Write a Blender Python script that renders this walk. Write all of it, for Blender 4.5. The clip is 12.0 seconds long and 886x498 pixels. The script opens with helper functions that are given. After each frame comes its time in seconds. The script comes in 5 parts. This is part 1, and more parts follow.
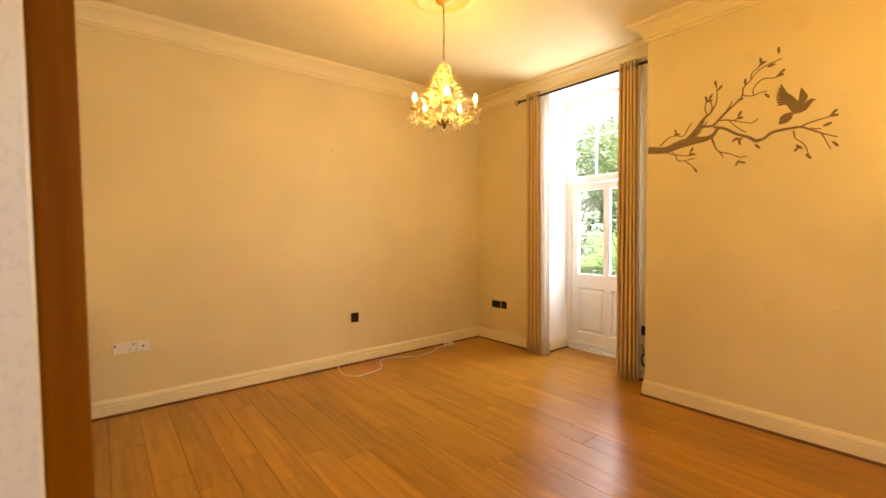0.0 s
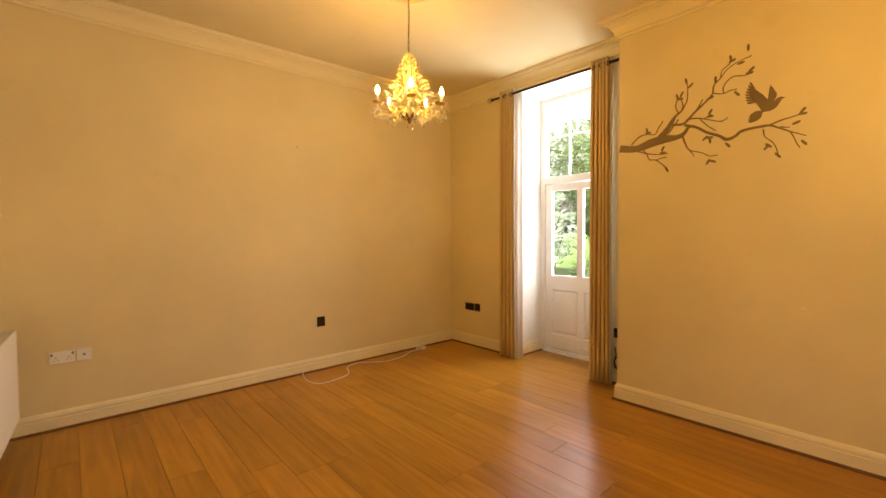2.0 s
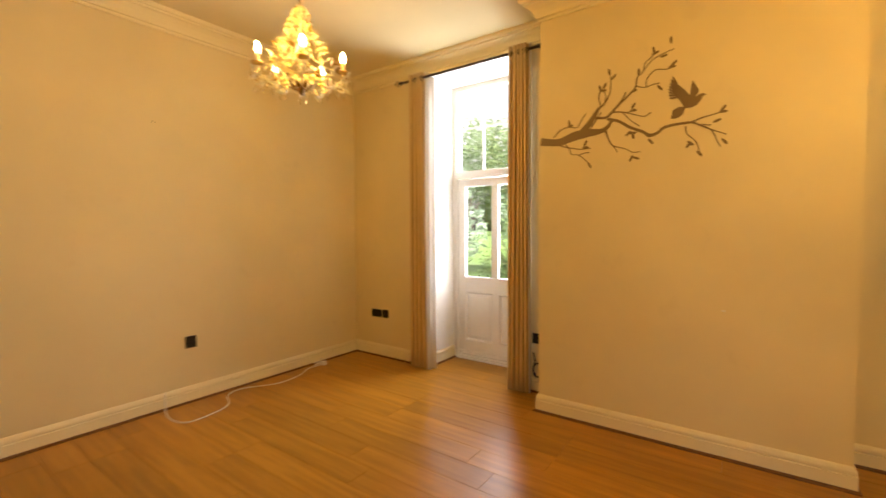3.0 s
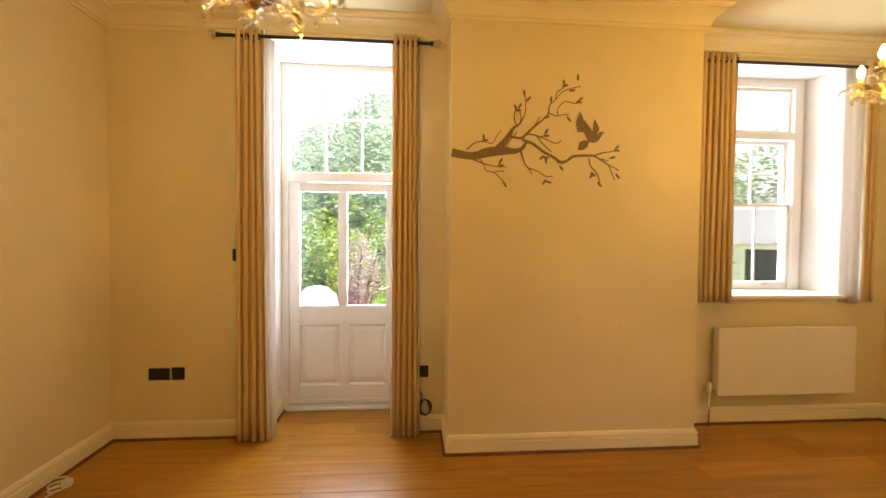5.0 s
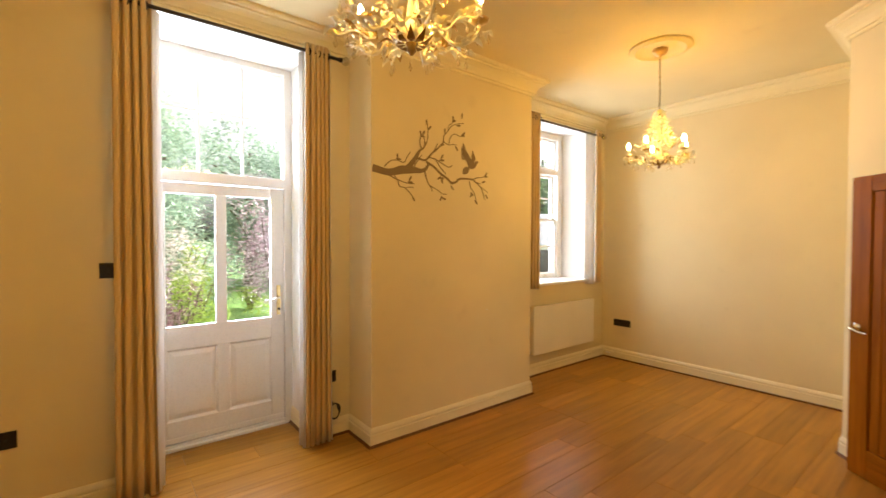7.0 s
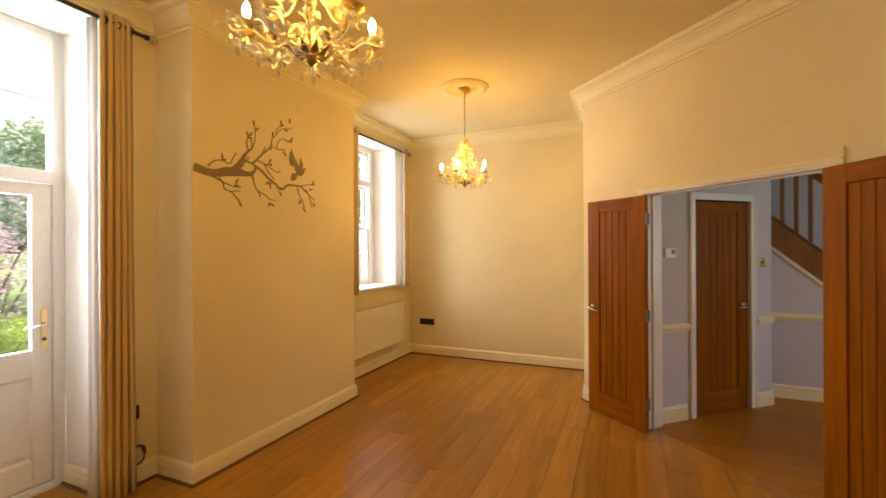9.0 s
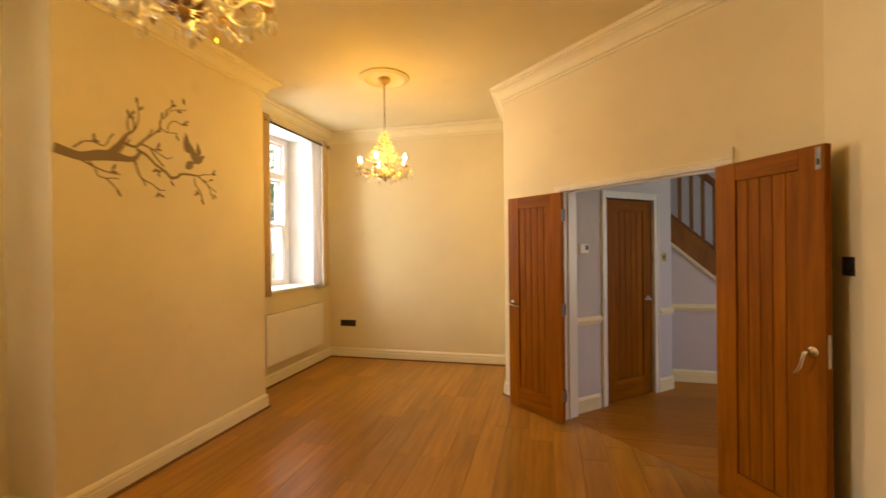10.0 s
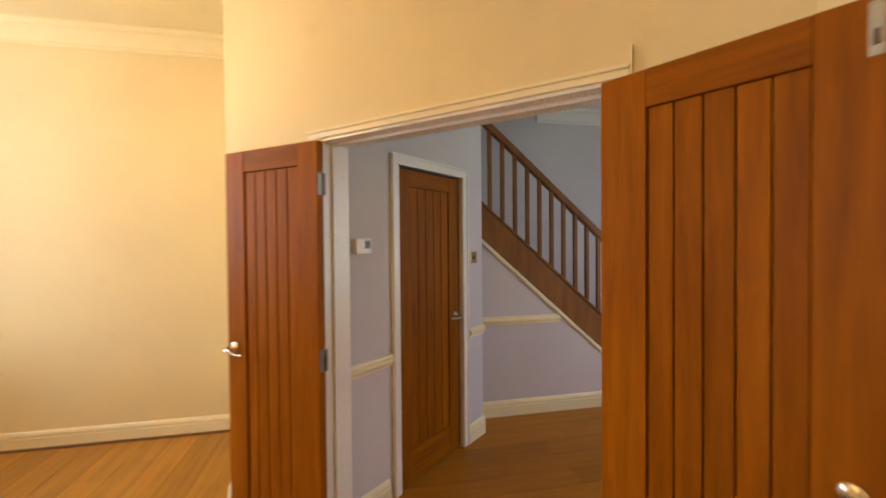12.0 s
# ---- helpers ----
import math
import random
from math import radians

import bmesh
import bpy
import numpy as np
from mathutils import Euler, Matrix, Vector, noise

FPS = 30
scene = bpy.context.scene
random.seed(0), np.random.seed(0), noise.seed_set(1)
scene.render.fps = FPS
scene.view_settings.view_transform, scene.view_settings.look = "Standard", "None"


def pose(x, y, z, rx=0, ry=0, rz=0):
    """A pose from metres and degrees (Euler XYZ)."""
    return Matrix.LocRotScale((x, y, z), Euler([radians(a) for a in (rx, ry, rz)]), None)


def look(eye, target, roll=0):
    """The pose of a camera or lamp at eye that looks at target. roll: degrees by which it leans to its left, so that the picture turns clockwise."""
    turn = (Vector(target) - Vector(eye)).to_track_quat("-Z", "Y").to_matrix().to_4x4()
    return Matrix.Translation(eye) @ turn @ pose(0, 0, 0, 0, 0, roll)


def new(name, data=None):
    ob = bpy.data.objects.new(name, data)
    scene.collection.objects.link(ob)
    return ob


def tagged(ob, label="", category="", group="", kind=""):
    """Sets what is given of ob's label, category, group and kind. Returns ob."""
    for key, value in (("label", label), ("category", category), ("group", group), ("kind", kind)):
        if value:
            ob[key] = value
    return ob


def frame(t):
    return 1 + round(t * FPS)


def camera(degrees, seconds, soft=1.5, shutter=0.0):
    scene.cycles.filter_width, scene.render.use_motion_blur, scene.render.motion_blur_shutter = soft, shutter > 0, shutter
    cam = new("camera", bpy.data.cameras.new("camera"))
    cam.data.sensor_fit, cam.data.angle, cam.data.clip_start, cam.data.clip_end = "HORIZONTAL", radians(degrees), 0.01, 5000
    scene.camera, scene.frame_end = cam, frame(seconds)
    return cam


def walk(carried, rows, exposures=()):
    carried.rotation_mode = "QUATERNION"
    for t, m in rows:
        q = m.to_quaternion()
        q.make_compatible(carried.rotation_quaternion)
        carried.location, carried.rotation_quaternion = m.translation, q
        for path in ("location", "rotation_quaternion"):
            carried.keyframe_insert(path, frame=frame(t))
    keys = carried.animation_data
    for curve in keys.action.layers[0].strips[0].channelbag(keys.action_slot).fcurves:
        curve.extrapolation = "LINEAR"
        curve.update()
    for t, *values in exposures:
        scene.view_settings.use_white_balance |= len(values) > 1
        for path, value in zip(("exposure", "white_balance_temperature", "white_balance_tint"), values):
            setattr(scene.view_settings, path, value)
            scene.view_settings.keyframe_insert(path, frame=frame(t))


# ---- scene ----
cam = camera(92.2, 12.0, shutter=0.5)
PATH = [
    (0, (0.008, -0.021, 1.423), (1.259, 1.537, 1.345), -0.5),
    (0.5, (0.065, -0.031, 1.414), (1.331, 1.516, 1.341), -0.5),
    (1, (0.114, -0.041, 1.409), (1.393, 1.495, 1.339), -0.4),
    (1.5, (0.151, -0.037, 1.399), (1.445, 1.487, 1.331), -0.4),
    (2, (0.187, 0.018, 1.405), (1.506, 1.52, 1.336), -0.4),
    (2.5, (0.311, 0.183, 1.436), (1.735, 1.585, 1.356), -0.2),
    (3, (0.516, 0.399, 1.43), (2.136, 1.568, 1.341), -0.3),
    (3.5, (0.689, 0.65, 1.453), (2.506, 1.479, 1.356), -0.1),
    (3.7, (0.728, 0.76, 1.451), (2.607, 1.44, 1.362), 0.2),
    (5.3, (0.71, 2.243, 1.536), (2.682, 1.914, 1.479), 0.3),
    (5.5, (0.711, 2.363, 1.531), (2.659, 1.913, 1.479), 0.2),
    (6, (0.747, 2.707, 1.514), (2.579, 1.903, 1.492), 0.1),
    (6.2, (0.769, 2.838, 1.499), (2.558, 1.944, 1.492), 0.1),
    (6.5, (0.786, 3.023, 1.524), (2.498, 1.989, 1.506), 0.2),
    (6.7, (0.787, 3.139, 1.561), (2.447, 2.024, 1.529), 0.2),
    (8.5, (1.013, 3.611, 1.542), (1.968, 1.853, 1.544), -0.4),
    (9, (1.007, 3.651, 1.546), (1.802, 1.816, 1.546), -0.3),
    (9.5, (1.038, 3.649, 1.506), (1.692, 1.759, 1.514), -0.5),
    (10, (0.994, 3.5, 1.518), (1.468, 1.557, 1.514), -0.6),
    (10.5, (0.945, 3.207, 1.52), (1.231, 1.227, 1.512), -0.6),
    (11, (0.887, 2.763, 1.497), (0.961, 0.765, 1.49), -0.5),
    (11.5, (0.838, 2.277, 1.492), (0.629, 0.288, 1.478), -0.5),
    (12, (0.742, 1.738, 1.52), (0.308, -0.215, 1.487), -0.5),
]
EXPOSURES = [(0.0, 1.54, 7250, 13), (1.0, 1.35, 7450, 14), (2.0, 1.19, 7550, 14), (3.5, 1.17, 7150, 12), (5.5, 1.14, 6700, 11), (6.5, 1.15, 6600, 11), (9.0, 1.04, 7050, 13), (9.5, 1.08, 7250, 14), (11.0, 1.10, 6900, 12), (12.0, 1.45, 6500, 11)]
walk(cam, [(t, look(eye, target, roll)) for t, eye, target, roll in PATH], EXPOSURES)


# ---- light ----
world = bpy.data.worlds.new("sky")
scene.world = world
world.use_nodes = True
sky = world.node_tree.nodes.new("ShaderNodeTexSky")
sky.sky_type, sky.sun_disc, sky.dust_density = "NISHITA", False, 7.0
sky.sun_elevation, sky.sun_rotation = radians(48), radians(191)
haze = world.node_tree.nodes.new("ShaderNodeHueSaturation")
haze.inputs["Saturation"].default_value, haze.inputs["Value"].default_value = 0.2, 1.5
world.node_tree.links.new(sky.outputs[0], haze.inputs["Color"])
world.node_tree.links.new(haze.outputs[0], world.node_tree.nodes["Background"].inputs[0])
world.node_tree.nodes["Background"].inputs[1].default_value = 0.15


def lamp(name, kind, m, energy, color, **more):
    data = bpy.data.lights.new(name, kind)
    data.energy, data.color = energy, color
    for key, value in more.items():
        if key == "size":
            data.shape, data.size, data.size_y = "RECTANGLE", value[0], value[1]
        elif key == "angle":
            data.angle = radians(value)
        elif key == "radius":
            data.shadow_soft_size = value
    ob = new(name, data)
    ob.matrix_world = m
    return ob


DAY = (0.77, 0.86, 1.0)
BULB = (1.0, 0.49, 0.022)
BULB_WATTS = 1.90
lamp("sun", "SUN", look((-6, -30, 34), (0, 0, 0)), 5.0, (1.0, 0.95, 0.88), angle=4)
lamp("skylight_door", "AREA", look((5.05, 2.57, 1.8), (1.9, 3.8, 0.8)), 60, DAY, size=(0.95, 1.8))
lamp("skylight_window", "AREA", look((5.1, -1.02, 2.05), (2.7, -2.1, 1.2)), 58, DAY, size=(0.95, 1.7))
# daylight for the hall, through the unseen opening added in its west wall
lamp("skylight_hall", "AREA", look((-3.3, -0.4, 1.6), (0.0, -0.8, 1.1)), 9.0, (0.80, 0.82, 1.0), size=(1.3, 1.7))

# ---- materials ----


def material(name):
    m = bpy.data.materials.new(name)
    m.use_nodes = True
    nodes, links = m.node_tree.nodes, m.node_tree.links
    return m, nodes, links, nodes["Principled BSDF"]


def ramp(nodes, stops):
    r = nodes.new("ShaderNodeValToRGB")
    els = r.color_ramp.elements
    while len(els) < len(stops):
        els.new(0.5)
    for e, (p, c) in zip(els, stops):
        e.position, e.color = p, (*c, 1)
    return r


def plain(name, color, rough=0.5, metal=0.0, vary=0.06, scale=3.0, grain=90.0, bump=0.03, coat=0.0):
    """A surface with soft blotches, fine grain and slight relief."""
    m, nodes, links, bsdf = material(name)
    tex = nodes.new("ShaderNodeTexCoord")
    big, fine = nodes.new("ShaderNodeTexNoise"), nodes.new("ShaderNodeTexNoise")
    big.inputs["Scale"].default_value, fine.inputs["Scale"].default_value = scale, grain
    big.inputs["Detail"].default_value = 5
    lo = tuple(c * (1 - vary) for c in color)
    hi = tuple(min(1, c * (1 + vary)) for c in color)
    r = ramp(nodes, [(0.3, lo), (0.7, hi)])
    rr = nodes.new("ShaderNodeMapRange")
    rr.inputs["To Min"].default_value, rr.inputs["To Max"].default_value = max(0.02, rough * 0.85), min(1, rough * 1.15)
    b = nodes.new("ShaderNodeBump")
    b.inputs["Strength"].default_value, b.inputs["Distance"].default_value = bump, 0.01
    for n in (big, fine):
        links.new(tex.outputs["Object"], n.inputs["Vector"])
    links.new(big.outputs["Fac"], r.inputs[0])
    links.new(r.outputs[0], bsdf.inputs["Base Color"])
    links.new(fine.outputs["Fac"], rr.inputs["Value"])
    links.new(rr.outputs[0], bsdf.inputs["Roughness"])
    links.new(fine.outputs["Fac"], b.inputs["Height"])
    links.new(b.outputs[0], bsdf.inputs["Normal"])
    bsdf.inputs["Metallic"].default_value = metal
    bsdf.inputs["Coat Weight"].default_value = coat
    return m


def emulsion(name, color, rough=0.75, stain=0.10):
    """Rolled wall paint: roller stipple, uneven coats and faint marks."""
    m, nodes, links, bsdf = material(name)
    tex = nodes.new("ShaderNodeTexCoord")
    coat, roll, mark = (nodes.new("ShaderNodeTexNoise") for _ in range(3))
    coat.inputs["Scale"].default_value, coat.inputs["Detail"].default_value = 0.9, 6
    roll.inputs["Scale"].default_value, roll.inputs["Detail"].default_value = 140, 3
    mark.inputs["Scale"].default_value, mark.inputs["Detail"].default_value = 4.5, 8
    r = ramp(nodes, [(0.28, tuple(c * (1 - stain) for c in color)), (0.72, color)])
    r2 = ramp(nodes, [(0.26, (0.86, 0.84, 0.81)), (0.36, (1, 1, 1))])
    mul = nodes.new("ShaderNodeMix")
    mul.data_type, mul.blend_type = "RGBA", "MULTIPLY"
    mul.inputs["Factor"].default_value = 0.3
    b = nodes.new("ShaderNodeBump")
    b.inputs["Strength"].default_value, b.inputs["Distance"].default_value = 0.10, 0.004
    for n in (coat, roll, mark):
        links.new(tex.outputs["Object"], n.inputs["Vector"])
    links.new(coat.outputs["Fac"], r.inputs[0])
    links.new(mark.outputs["Fac"], r2.inputs[0])
    links.new(r.outputs[0], mul.inputs["A"])
    links.new(r2.outputs[0], mul.inputs["B"])
    links.new(mul.outputs["Result"], bsdf.inputs["Base Color"])
    links.new(roll.outputs["Fac"], b.inputs["Height"])
    links.new(b.outputs[0], bsdf.inputs["Normal"])
    bsdf.inputs["Roughness"].default_value = rough
    return m


def timber(name, dark, light, rough, stretch=(14, 14, 1.0), random_tone=0.25, coat=0.0, bump=0.08, pores=0.35, shine=0.28):
    """Wood with grain along one axis, fine pores and a tone of its own for every piece."""
    m, nodes, links, bsdf = material(name)
    tex, info = nodes.new("ShaderNodeTexCoord"), nodes.new("ShaderNodeObjectInfo")
    shift = nodes.new("ShaderNodeVectorMath")
    shift.operation = "MULTIPLY_ADD"
    links.new(info.outputs["Random"], shift.inputs[0])
    shift.inputs[1].default_value = (37.0, 19.0, 53.0)
    links.new(tex.outputs["Object"], shift.inputs[2])
    place = nodes.new("ShaderNodeMapping")
    place.inputs["Scale"].default_value = stretch
    links.new(shift.outputs[0], place.inputs["Vector"])
    wave, pore, cloud = nodes.new("ShaderNodeTexNoise"), nodes.new("ShaderNodeTexNoise"), nodes.new("ShaderNodeTexNoise")
    wave.inputs["Scale"].default_value, wave.inputs["Detail"].default_value, wave.inputs["Distortion"].default_value = 1.6, 6, 0.35
    pore.inputs["Scale"].default_value, pore.inputs["Detail"].default_value = 9.0, 4
    cloud.inputs["Scale"].default_value, cloud.inputs["Detail"].default_value = 2.2, 3
    links.new(place.outputs[0], wave.inputs["Vector"])
    links.new(place.outputs[0], pore.inputs["Vector"])
    links.new(shift.outputs[0], cloud.inputs["Vector"])
    add = nodes.new("ShaderNodeMath")
    add.operation = "MULTIPLY_ADD"
    add.inputs[1].default_value = pores
    links.new(pore.outputs["Fac"], add.inputs[0])
    links.new(wave.outputs["Fac"], add.inputs[2])
    r = ramp(nodes, [(0.34, dark), (1.0, light)])
    links.new(add.outputs[0], r.inputs[0])
    tone = nodes.new("ShaderNodeMapRange")
    tone.inputs["To Min"].default_value, tone.inputs["To Max"].default_value = 1 - random_tone, 1 + random_tone
    links.new(info.outputs["Random"], tone.inputs["Value"])
    ct = nodes.new("ShaderNodeMapRange")
    ct.inputs["To Min"].default_value, ct.inputs["To Max"].default_value = 0.86, 1.12
    links.new(cloud.outputs["Fac"], ct.inputs["Value"])
    both = nodes.new("ShaderNodeMath")
    both.operation = "MULTIPLY"
    links.new(tone.outputs[0], both.inputs[0])
    links.new(ct.outputs[0], both.inputs[1])
    scale = nodes.new("ShaderNodeVectorMath")
    scale.operation = "SCALE"
    links.new(r.outputs[0], scale.inputs[0])
    links.new(both.outputs[0], scale.inputs["Scale"])
    links.new(scale.outputs[0], bsdf.inputs["Base Color"])
    rr = nodes.new("ShaderNodeMapRange")
    rr.inputs["To Min"].default_value, rr.inputs["To Max"].default_value = rough * 0.92, rough * 1.12
    links.new(wave.outputs["Fac"], rr.inputs["Value"])
    links.new(rr.outputs[0], bsdf.inputs["Roughness"])
    b = nodes.new("ShaderNodeBump")
    b.inputs["Strength"].default_value, b.inputs["Distance"].default_value = bump, 0.002
    links.new(add.outputs[0], b.inputs["Height"])
    links.new(b.outputs[0], bsdf.inputs["Normal"])
    bsdf.inputs["Specular IOR Level"].default_value = shine
    bsdf.inputs["Coat Weight"].default_value = coat
    bsdf.inputs["Coat Roughness"].default_value = 0.2
    return m


def glazing(name, rough=0.0, tint=(1, 1, 1), shine=0.035):
    m, nodes, links, bsdf = material(name)
    nodes.remove(bsdf)
    clear, gloss = nodes.new("ShaderNodeBsdfTransparent"), nodes.new("ShaderNodeBsdfGlossy")
    clear.inputs[0].default_value = (*tint, 1)
    gloss.inputs["Roughness"].default_value = rough
    mix = nodes.new("ShaderNodeMixShader")
    mix.inputs[0].default_value = shine
    links.new(clear.outputs[0], mix.inputs[1])
    links.new(gloss.outputs[0], mix.inputs[2])
    links.new(mix.outputs[0], nodes["Material Output"].inputs[0])
    return m


def cloth(name, color, through_light=0.3):
    m, nodes, links, bsdf = material(name)
    tex, weave, slub = nodes.new("ShaderNodeTexCoord"), nodes.new("ShaderNodeTexNoise"), nodes.new("ShaderNodeTexNoise")
    place = nodes.new("ShaderNodeMapping")
    place.inputs["Scale"].default_value = (160, 160, 12)
    weave.inputs["Scale"].default_value, slub.inputs["Scale"].default_value = 1.0, 5.0
    links.new(tex.outputs["Object"], place.inputs["Vector"])
    links.new(place.outputs[0], weave.inputs["Vector"])
    links.new(tex.outputs["Object"], slub.inputs["Vector"])
    r = ramp(nodes, [(0.3, tuple(c * 0.97 for c in color)), (0.7, color)])
    links.new(weave.outputs["Fac"], r.inputs[0])
    links.new(r.outputs[0], bsdf.inputs["Base Color"])
    bsdf.inputs["Roughness"].default_value = 0.9
    bsdf.inputs["Sheen Weight"].default_value = 0.15
    b = nodes.new("ShaderNodeBump")
    b.inputs["Strength"].default_value, b.inputs["Distance"].default_value = 0.03, 0.001
    links.new(weave.outputs["Fac"], b.inputs["Height"])
    links.new(b.outputs[0], bsdf.inputs["Normal"])
    trans, mix = nodes.new("ShaderNodeBsdfTranslucent"), nodes.new("ShaderNodeMixShader")
    links.new(r.outputs[0], trans.inputs[0])
    mix.inputs[0].default_value = through_light
    links.new(bsdf.outputs[0], mix.inputs[1])
    links.new(trans.outputs[0], mix.inputs[2])
    links.new(mix.outputs[0], nodes["Material Output"].inputs[0])
    return m


def leafy(name, dark, light):
    m, nodes, links, bsdf = material(name)
    geo, tex, noisy = nodes.new("ShaderNodeNewGeometry"), nodes.new("ShaderNodeTexCoord"), nodes.new("ShaderNodeTexNoise")
    noisy.inputs["Scale"].default_value = 1.2
    links.new(tex.outputs["Object"], noisy.inputs["Vector"])
    add = nodes.new("ShaderNodeMath")
    add.operation = "MULTIPLY_ADD"
    add.inputs[1].default_value = 0.5
    links.new(geo.outputs["Random Per Island"], add.inputs[0])
    links.new(noisy.outputs["Fac"], add.inputs[2])
    r = ramp(nodes, [(0.35, dark), (0.95, light)])
    links.new(add.outputs[0], r.inputs[0])
    links.new(r.outputs[0], bsdf.inputs["Base Color"])
    bsdf.inputs["Roughness"].default_value = 0.55
    trans, mix = nodes.new("ShaderNodeBsdfTranslucent"), nodes.new("ShaderNodeMixShader")
    links.new(r.outputs[0], trans.inputs[0])
    mix.inputs[0].default_value = 0.35
    links.new(bsdf.outputs[0], mix.inputs[1])
    links.new(trans.outputs[0], mix.inputs[2])
    links.new(mix.outputs[0], nodes["Material Output"].inputs[0])
    return m


def glow(name, color, strength):
    m, nodes, links, bsdf = material(name)
    bsdf.inputs["Base Color"].default_value = (*color, 1)
    bsdf.inputs["Emission Color"].default_value = (*color, 1)
    bsdf.inputs["Emission Strength"].default_value = strength
    return m


WALL = emulsion("cream_wall_paint", (0.80, 0.675, 0.39), stain=0.15)
CEILING = emulsion("ceiling_paint", (0.79, 0.68, 0.40), 0.85, 0.14)
HALL = emulsion("lilac_grey_hall_paint", (0.62, 0.585, 0.62))
HALL_CEILING = emulsion("hall_ceiling_paint", (0.80, 0.79, 0.77), 0.85)
CORNICE_PAINT = emulsion("cornice_paint", (0.82, 0.72, 0.45), 0.8, 0.06)
WHITE = plain("white_gloss_paint", (0.82, 0.80, 0.76), 0.28, vary=0.03, bump=0.02)
TRIM = plain("white_satin_trim", (0.81, 0.72, 0.48), 0.4, vary=0.04, bump=0.03)
FLOOR = timber("laminate_oak", (0.275, 0.120, 0.013), (0.53, 0.250, 0.034), 0.30, (16, 0.9, 16), 0.14, 0.03, 0.003, 0.25, 0.36)
HALL_FLOOR = timber("hall_laminate_oak", (0.29, 0.112, 0.010), (0.46, 0.186, 0.018), 0.36, (1.1, 20, 20), 0.12, 0.0, 0.003, 0.25, 0.15)
BEAD = timber("oak_beading", (0.10, 0.040, 0.012), (0.19, 0.085, 0.026), 0.45, (9, 9, 9), 0.1)
OAK = timber("stained_oak", (0.165, 0.048, 0.001), (0.335, 0.110, 0.003), 0.45, (16, 16, 1.2), 0.12, 0.0, 0.08, 0.35, 0.07)
OAK_CROSS = timber("stained_oak_rail", (0.165, 0.048, 0.001), (0.335, 0.110, 0.003), 0.45, (1.2, 16, 16), 0.10, 0.0, 0.08, 0.35, 0.07)
STAIR_OAK = timber("stair_oak", (0.16, 0.060, 0.012), (0.29, 0.118, 0.028), 0.4, (10, 10, 1.5), 0.12, 0.1)
CURTAIN = cloth("taupe_curtain_cloth", (0.66, 0.475, 0.235), 0.05)
LINING = cloth("white_curtain_lining", (0.86, 0.84, 0.82), 0.4)
BRONZE = plain("dark_bronze", (0.06, 0.045, 0.035), 0.4, 0.7)
BLACK = plain("black_nickel", (0.035, 0.03, 0.028), 0.3, 0.6, 0.1)
BLACK_PLASTIC = plain("black_plastic", (0.02, 0.02, 0.02), 0.5)
PLASTIC = plain("white_plastic", (0.80, 0.78, 0.74), 0.35, vary=0.02, bump=0.0)
ANTIQUE = plain("antique_gold", (0.26, 0.16, 0.055), 0.4, 0.6, 0.2, 25)
STEEL = plain("dull_steel", (0.24, 0.22, 0.18), 0.42, 1.0, 0.15, 20)
CHROME = plain("satin_chrome", (0.72, 0.70, 0.66), 0.22, 1.0, 0.03, bump=0.01)
BRASS = plain("polished_brass", (0.78, 0.58, 0.26), 0.22, 1.0, 0.04, bump=0.01)
RADIATOR = plain("radiator_enamel", (0.80, 0.74, 0.62), 0.3, vary=0.03, bump=0.01)
DECAL = plain("taupe_vinyl", (0.20, 0.135, 0.062), 0.6, vary=0.08, bump=0.0)
IVORY = plain("ivory_enamel", (0.88, 0.84, 0.64), 0.35, 0.0, 0.15, 30)
GOLD = plain("aged_gold", (0.50, 0.34, 0.12), 0.35, 0.7, 0.2, 25)
GLASS = glazing("window_glass")
CRYSTAL = glazing("crystal", 0.02, (0.97, 0.94, 0.86), 0.25)
FINIAL = glazing("finial_glass", 0.12, (0.95, 0.92, 0.85), 0.45)
LIT = glow("lit_bulb", (1.0, 0.80, 0.45), 28)
GRASS = plain("lawn", (0.10, 0.19, 0.04), 0.9, vary=0.35, scale=2, grain=40, bump=0.3)
PAVING = plain("stone_paving", (0.34, 0.32, 0.29), 0.85, vary=0.2, scale=2)
BARK = plain("bark", (0.10, 0.075, 0.05), 0.9, vary=0.35, scale=8, bump=0.4)
GREEN = leafy("green_leaves", (0.08, 0.135, 0.06), (0.27, 0.39, 0.19))
# blue-green leaves, lightened to hold the glare and haze over the garden
HAZED_GREEN = leafy("hazed_blue_green_leaves", (0.15, 0.23, 0.16), (0.42, 0.55, 0.43))
PINK = leafy("pink_grey_leaves", (0.14, 0.085, 0.10), (0.58, 0.45, 0.50))
LIME = leafy("lime_leaves", (0.13, 0.22, 0.03), (0.36, 0.48, 0.08))
PURPLE = leafy("purple_leaves", (0.09, 0.035, 0.05), (0.30, 0.17, 0.19))
BLOSSOM = leafy("pale_blossom", (0.10, 0.16, 0.05), (0.75, 0.66, 0.64))
SLATE = plain("slate_roof", (0.16, 0.17, 0.18), 0.7, vary=0.2, scale=6)
RENDER_WALL = plain("white_render", (0.75, 0.74, 0.70), 0.9)
DARK_PANE = plain("dark_pane", (0.03, 0.035, 0.04), 0.1, vary=0.1)
BLUE = plain("faded_blue_cover", (0.42, 0.50, 0.60), 0.7)

# ---- shape helpers ----


def mesh_from(name, bm, mat):
    bmesh.ops.recalc_face_normals(bm, faces=bm.faces[:])
    me = bpy.data.meshes.new(name)
    bm.to_mesh(me)
    bm.free()
    me.materials.append(mat)
    return me


